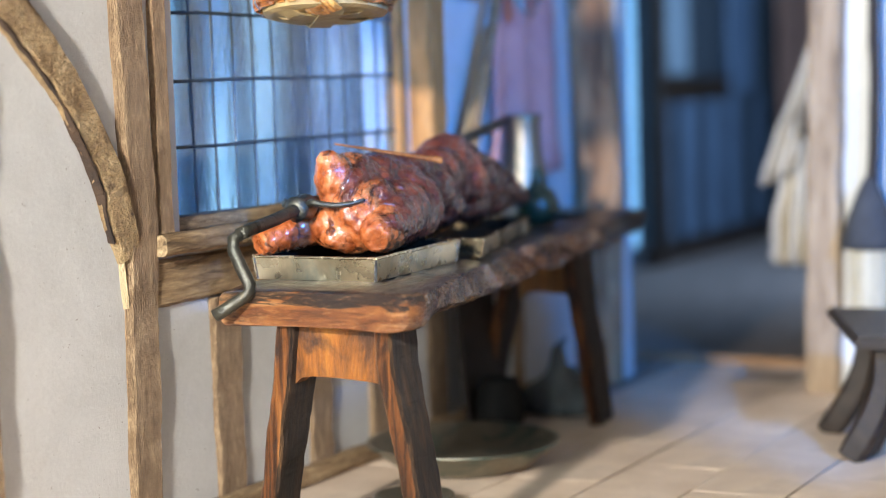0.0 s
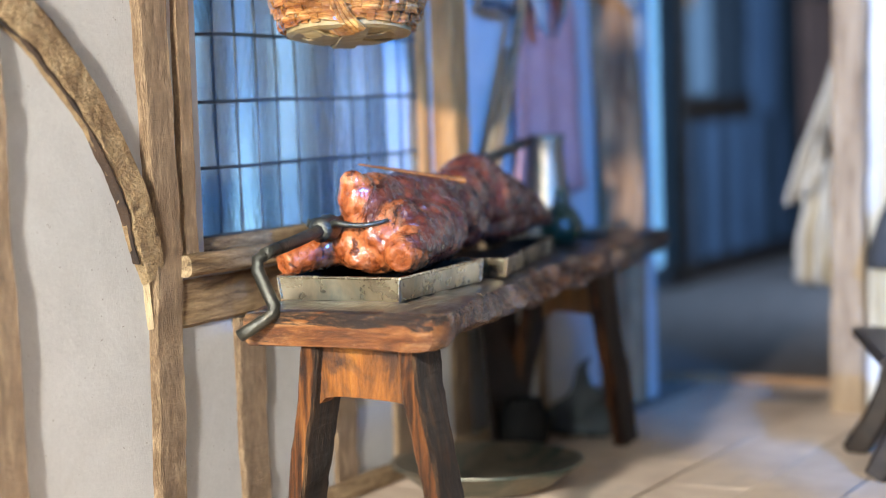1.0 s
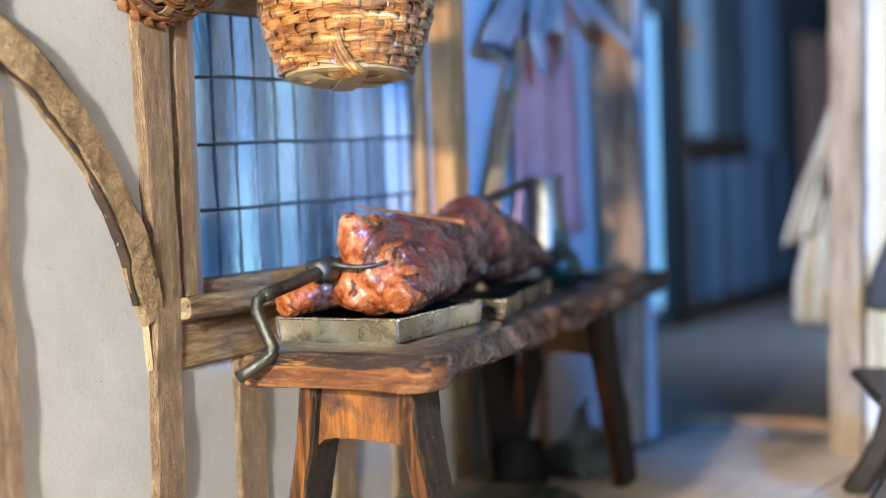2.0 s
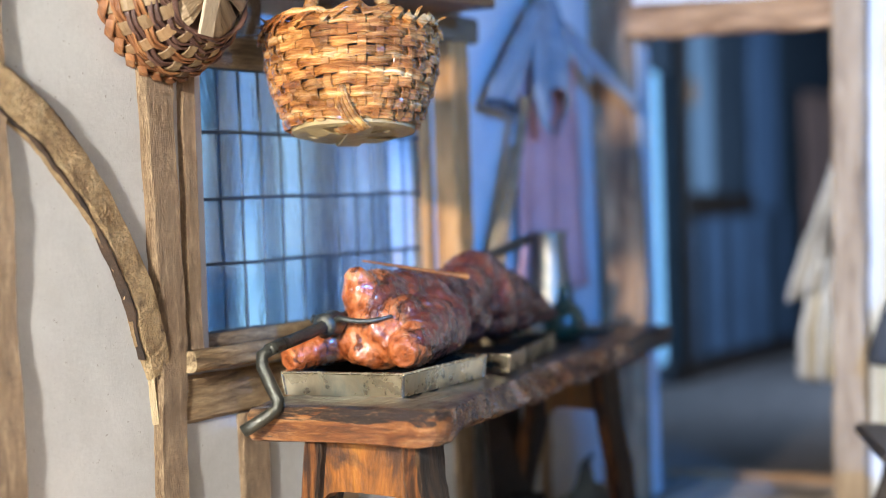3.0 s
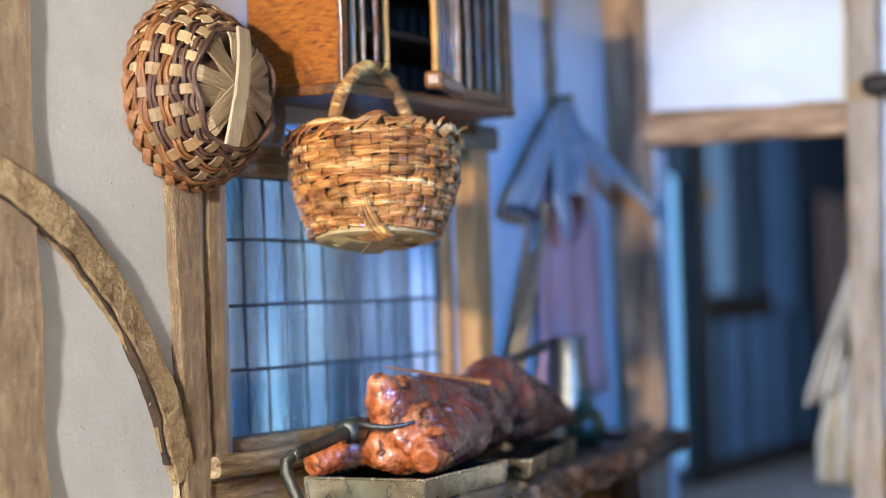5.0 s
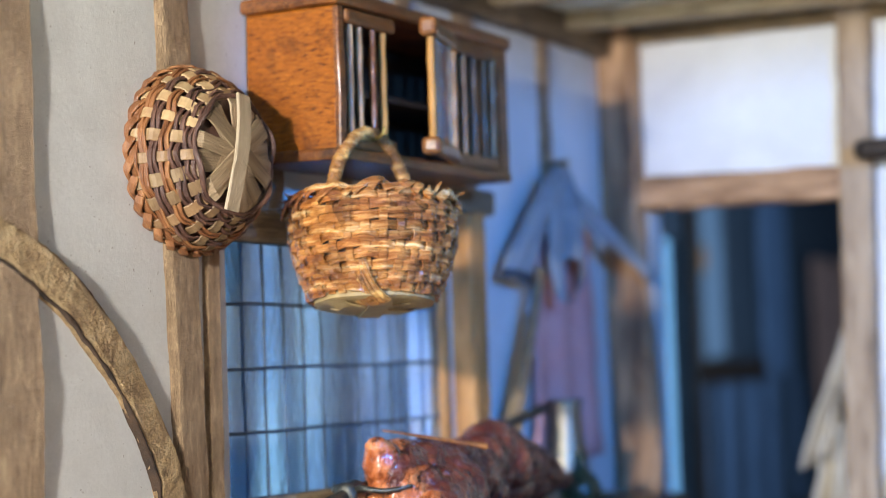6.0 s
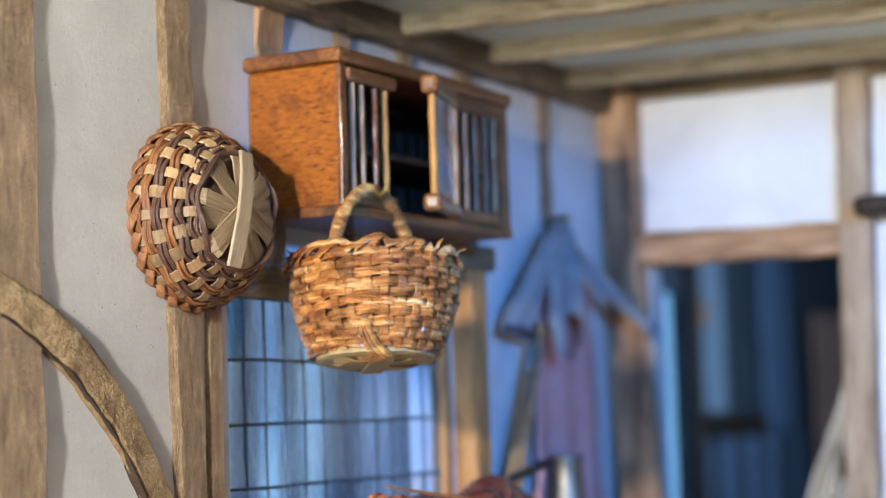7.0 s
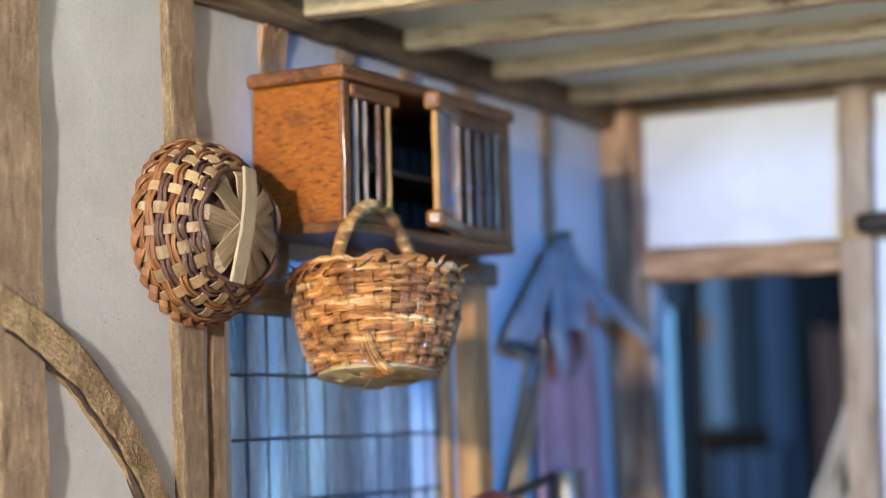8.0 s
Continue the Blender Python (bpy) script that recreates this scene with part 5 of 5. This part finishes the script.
def sack():
    s = thing("cloth_bundle", (0.30, 2.25, 0.0), "limp grey cloth bundle under the bench", "cloth bundle")
    bm = bmesh.new()
    lathe(bm, [(0, 0), (0.15, 0.0), (0.2, 0.02), (0.19, 0.05), (0.15, 0.09), (0.10, 0.14), (0.06, 0.2), (0.03, 0.27), (0.02, 0.33), (0, 0.34)], 44)
    rumple(bm, 0.07, 9, 3.0)
    rumple(bm, 0.02, 26, 1.0)
    for v in bm.verts:
        v.co.z = max(v.co.z, 0.002)
    part("cloth", bm, dark_cloth, s, smooth=True)


sack()


def leaning_board():
    b = thing("leaning_board", (0.1, 1.86, 0), "dark plank leaning on the wall under the bench", "board")
    timber("plank", (0.05, 0, 0.0), (-0.015, 0, 0.66), 0.02, 0.34, dark_wood, b, jitter=0.004, n=12)


leaning_board()


def squat_pot():
    p = thing("squat_pot", (0.25, 1.78, 0.002), "squat iron pot under the bench, painted near black for shade", "pot")
    bm = bmesh.new()
    lathe(bm, [(0, 0), (0.06, 0), (0.092, 0.04), (0.1, 0.1), (0.088, 0.16), (0.07, 0.19), (0.078, 0.205), (0.068, 0.205), (0.06, 0.18), (0, 0.05)], 28)
    part("body", bm, shaded_iron, p, smooth=True)


squat_pot()


def staff():
    s = thing("leaning_staff", (0.14, 1.73, BENCH_Z), "plain brown wooden staff leaning on the wall behind the bench", "staff")
    bm = bmesh.new()
    sweep(bm, line((0.06, -0.17, 0.003), (0.0, 0.36, 1.0), 20), ring(0.022, 8), (1, 0, 0), jitter=0.008)
    part("pole", bm, oak_up, s, smooth=True)


staff()


def stool():
    s = thing("stool", (1.75, 2.05, 0), "dark oak plank stool with shaped board legs", "stool")
    bm = bmesh.new()
    rows = []
    for x, y in ((-0.36, 0.37), (0.5, 0.43), (0.62, -0.38), (-0.02, -0.44)):
        rows.append((x, y))
    lo = [bm.verts.new((x, y, 0.41)) for x, y in rows]
    hi = [bm.verts.new((x, y, 0.455)) for x, y in rows]
    bm.faces.new(lo[::-1]), bm.faces.new(hi)
    for i in range(4):
        bm.faces.new((lo[i], lo[(i + 1) % 4], hi[(i + 1) % 4], hi[i]))
    bmesh.ops.bevel(bm, geom=list(bm.edges), offset=0.012, segments=2, affect="EDGES")
    part("seat", bm, dark_wood, s)
    for top, foot in (((-0.13, 0.15, 0.42), (-0.29, 0.17, 0)), ((0.05, -0.27, 0.42), (-0.06, -0.33, 0)), ((0.42, 0.2, 0.42), (0.5, 0.2, 0)), ((0.48, -0.28, 0.42), (0.56, -0.3, 0))):
        bm = bmesh.new()
        p, q = Vector(top), Vector(foot)
        path = [p.lerp(q, t) + Vector((0.05 * math.sin(t * math.pi), 0, 0)) for t in [i / 8 for i in range(9)]]
        sweep(bm, path, rect(0.09, 0.16, 0.015), (1, 0, 0), [0.9, 0.85, 0.85, 0.9, 1, 1.05, 1.1, 1.1, 1.0], jitter=0.006)
        part("leg", bm, dark_wood, s)


stool()


def broom():
    b = thing("broom", (1.43, 2.93, 0.38), "hearth brush with dark handle, grey binding and pale bristles", "broom")
    bm = bmesh.new()
    sweep(bm, line((0.01, 0.02, 0.5), (0.02, 0.04, 1.75), 14), ring(0.024, 8), (1, 0, 0), jitter=0.006)
    part("handle", bm, dark_wood, b, smooth=True)
    bm = bmesh.new()
    lathe(bm, [(0.02, 0.56), (0.05, 0.5), (0.09, 0.4), (0.125, 0.28), (0.115, 0.26), (0, 0.26)], 20)
    part("binding", bm, binding_cloth, b, smooth=True)
    bm = bmesh.new()
    lathe(bm, [(0.095, 0.27), (0.09, 0.1), (0.085, 0.0), (0, 0.0)], 26)
    rumple(bm, 0.008, 30)
    part("bristles", bm, bristle, b)


broom()


def peg():
    p = thing("wall_peg", (1.33, 2.9, 2.27), "dark turned wooden peg set in the door post", "peg")
    bm = bmesh.new()
    sweep(bm, [(x, -0.02, 0) for x in (-0.055, -0.045, 0.0, 0.1, 0.25)], ring(0.05, 12), (0, 0, 1), [0.5, 0.9, 1, 0.9, 0.85], jitter=0.006)
    part("knob", bm, dark_wood, p, smooth=True)
    bm = bmesh.new()
    sweep(bm, line((0.08, 0.1, 0), (0.08, -0.03, 0), 3), ring(0.02, 8), (0, 0, 1))
    part("shank", bm, oak_across, p, smooth=True)


peg()


def hanging_garment():
    g = thing("hanging_garment", (0.05, 2.35, 1.0), "purple wool gown with a grey-blue hooded shirt hung on the wall", "garment")
    o = Vector((0.05, 2.35, 1.0))

    def gown(u, v):
        y = 2.49 + (u - 0.5) * (0.56 + 0.20 * v)
        return Vector((0.065 + 0.018 * math.sin(u * 17 + v) * (0.3 + v), y, 2.0 - 1.02 * v)) - o

    def hood(u, v):
        y = 2.40 + (u - 0.5) * (0.20 + 0.22 * math.sin(v * 2.6)) + 0.03 * math.sin(v * 5)
        low = 0.50 + 0.10 * math.sin(u * 7 + 0.6)
        return Vector((0.11 + 0.035 * math.sin(u * 11) * (0.3 + v) + 0.03 * v, y, 2.25 - low * v)) - o

    def near_sleeve(u, v):
        y = 2.30 - 0.40 * v ** 0.85 + (u - 0.5) * (0.14 + 0.12 * v)
        return Vector((0.115 + 0.035 * math.sin(u * math.pi) + 0.01 * math.sin(u * 15 + 4 * v), y, 2.20 - 0.45 * v - 0.03 * (u - 0.5))) - o

    def far_sleeve(u, v):
        y = 2.47 + 0.50 * v
        return Vector((0.13 + 0.13 * v + 0.03 * math.sin(u * math.pi), y + 0.03 * (u - 0.5), 2.12 - 0.33 * v + (0.5 - u) * (0.10 + 0.02 * math.sin(6 * v)))) - o

    def tail(u, v):
        return Vector((0.10 + 0.012 * math.sin(u * 9), 2.07 - 0.20 * v + (u - 0.5) * (0.05 + 0.10 * v), 1.60 - 0.45 * v)) - o

    for name, f, cloth, nu, nv in (("gown", gown, purple_cloth, 28, 16), ("shirt", hood, blue_cloth, 24, 14), ("sleeve", near_sleeve, blue_cloth, 16, 12), ("sleeve", far_sleeve, blue_cloth, 12, 14), ("tie", tail, beige_linen, 8, 8)):
        bm = bmesh.new()
        sheet(bm, f, nu, nv, 0.010)
        rumple(bm, 0.012, 9, 2.0)
        part(name, bm, cloth, g, smooth=True)
    bm = bmesh.new()
    sweep(bm, [near_sleeve(u, 0.97) + Vector((0.006, 0, 0)) for u in [k / 12 for k in range(13)]], rect(0.012, 0.035, 0.003), (1, 0, 0), jitter=0.004)
    part("cuff", bm, binding_cloth, g, "dark stitched cuff band")
    bm = bmesh.new()
    sweep(bm, line((-0.04, 0.05, 1.26), (0.09, 0.05, 1.27), 4), ring(0.018, 8), (0, 0, 1))
    part("peg", bm, oak_across, g)


hanging_garment()


def smock():
    s = thing("linen_smock", (0.79, 3.9, 0.45), "white and beige striped linen smock hanging in the back room", "garment")

    def stripes(ob, nu, nv):
        ob.data.materials.append(beige_linen)
        for k, f in enumerate(ob.data.polygons):
            if (k // nv) % nu * 7 // nu in (2, 5):
                f.material_index = 1

    def skirt(u, v):
        return Vector((0.02 - 0.03 * v + (u - 0.5) * (0.12 + 0.09 * v), 0.045 * math.sin(u * 26 + 2 * v), 0.62 - v * 0.60 + 0.02 * math.sin(u * 26)))

    def sleeve(u, v):
        x = 0.145 - 0.20 * v + (u - 0.5) * (0.04 + 0.15 * v)
        return Vector((x, -0.08 + 0.04 * math.sin(u * 24 + v), 1.06 - 0.64 * v + 0.06 * (u - 0.5) * v))

    for name, f, nu, nv in (("skirt", skirt, 24, 10), ("sleeve", sleeve, 24, 10)):
        bm = bmesh.new()
        sheet(bm, f, nu, nv, 0.012)
        rumple(bm, 0.018, 7, 1.5)
        stripes(part(name, bm, linen, s, smooth=True), nu, nv)
    bm = bmesh.new()
    sweep(bm, line((0.15, 0.0, 1.04), (0.15, 0.0, 2.44), 4), ring(0.006, 6), (1, 0, 0))
    part("cord", bm, dark_wood, s)


smock()

# ---- floor flags, last ----
flag_meshes = []
for k in range(6):
    bm = bmesh.new()
    box(bm, (-0.163, -0.364, -0.03), (0.163, 0.364, 0.0), 0.002)
    rnd = random.Random(k)
    for v in bm.verts:
        v.co += Vector((rnd.uniform(-0.004, 0.004), rnd.uniform(-0.004, 0.004), rnd.uniform(-0.002, 0.002)))
    bmesh.ops.scale(bm, vec=(U, U, U), verts=bm.verts)
    me = bpy.data.meshes.new("flag")
    bm.to_mesh(me)
    bm.free()
    me.materials.append(stone)
    flag_meshes.append(me)
rnd = random.Random(1)
for i in range(10):
    for j in range(9):
        y = -2.3 + 0.735 * j + (0.34 if i % 2 else 0.0) + 0.02
        if y > (3.3 if i in (1, 2, 3) else 2.75):
            continue
        tile = new("flag", rnd.choice(flag_meshes))
        tile.parent = floor
        tile.location = Vector((0.16 + 0.333 * i, y, 0)) * U
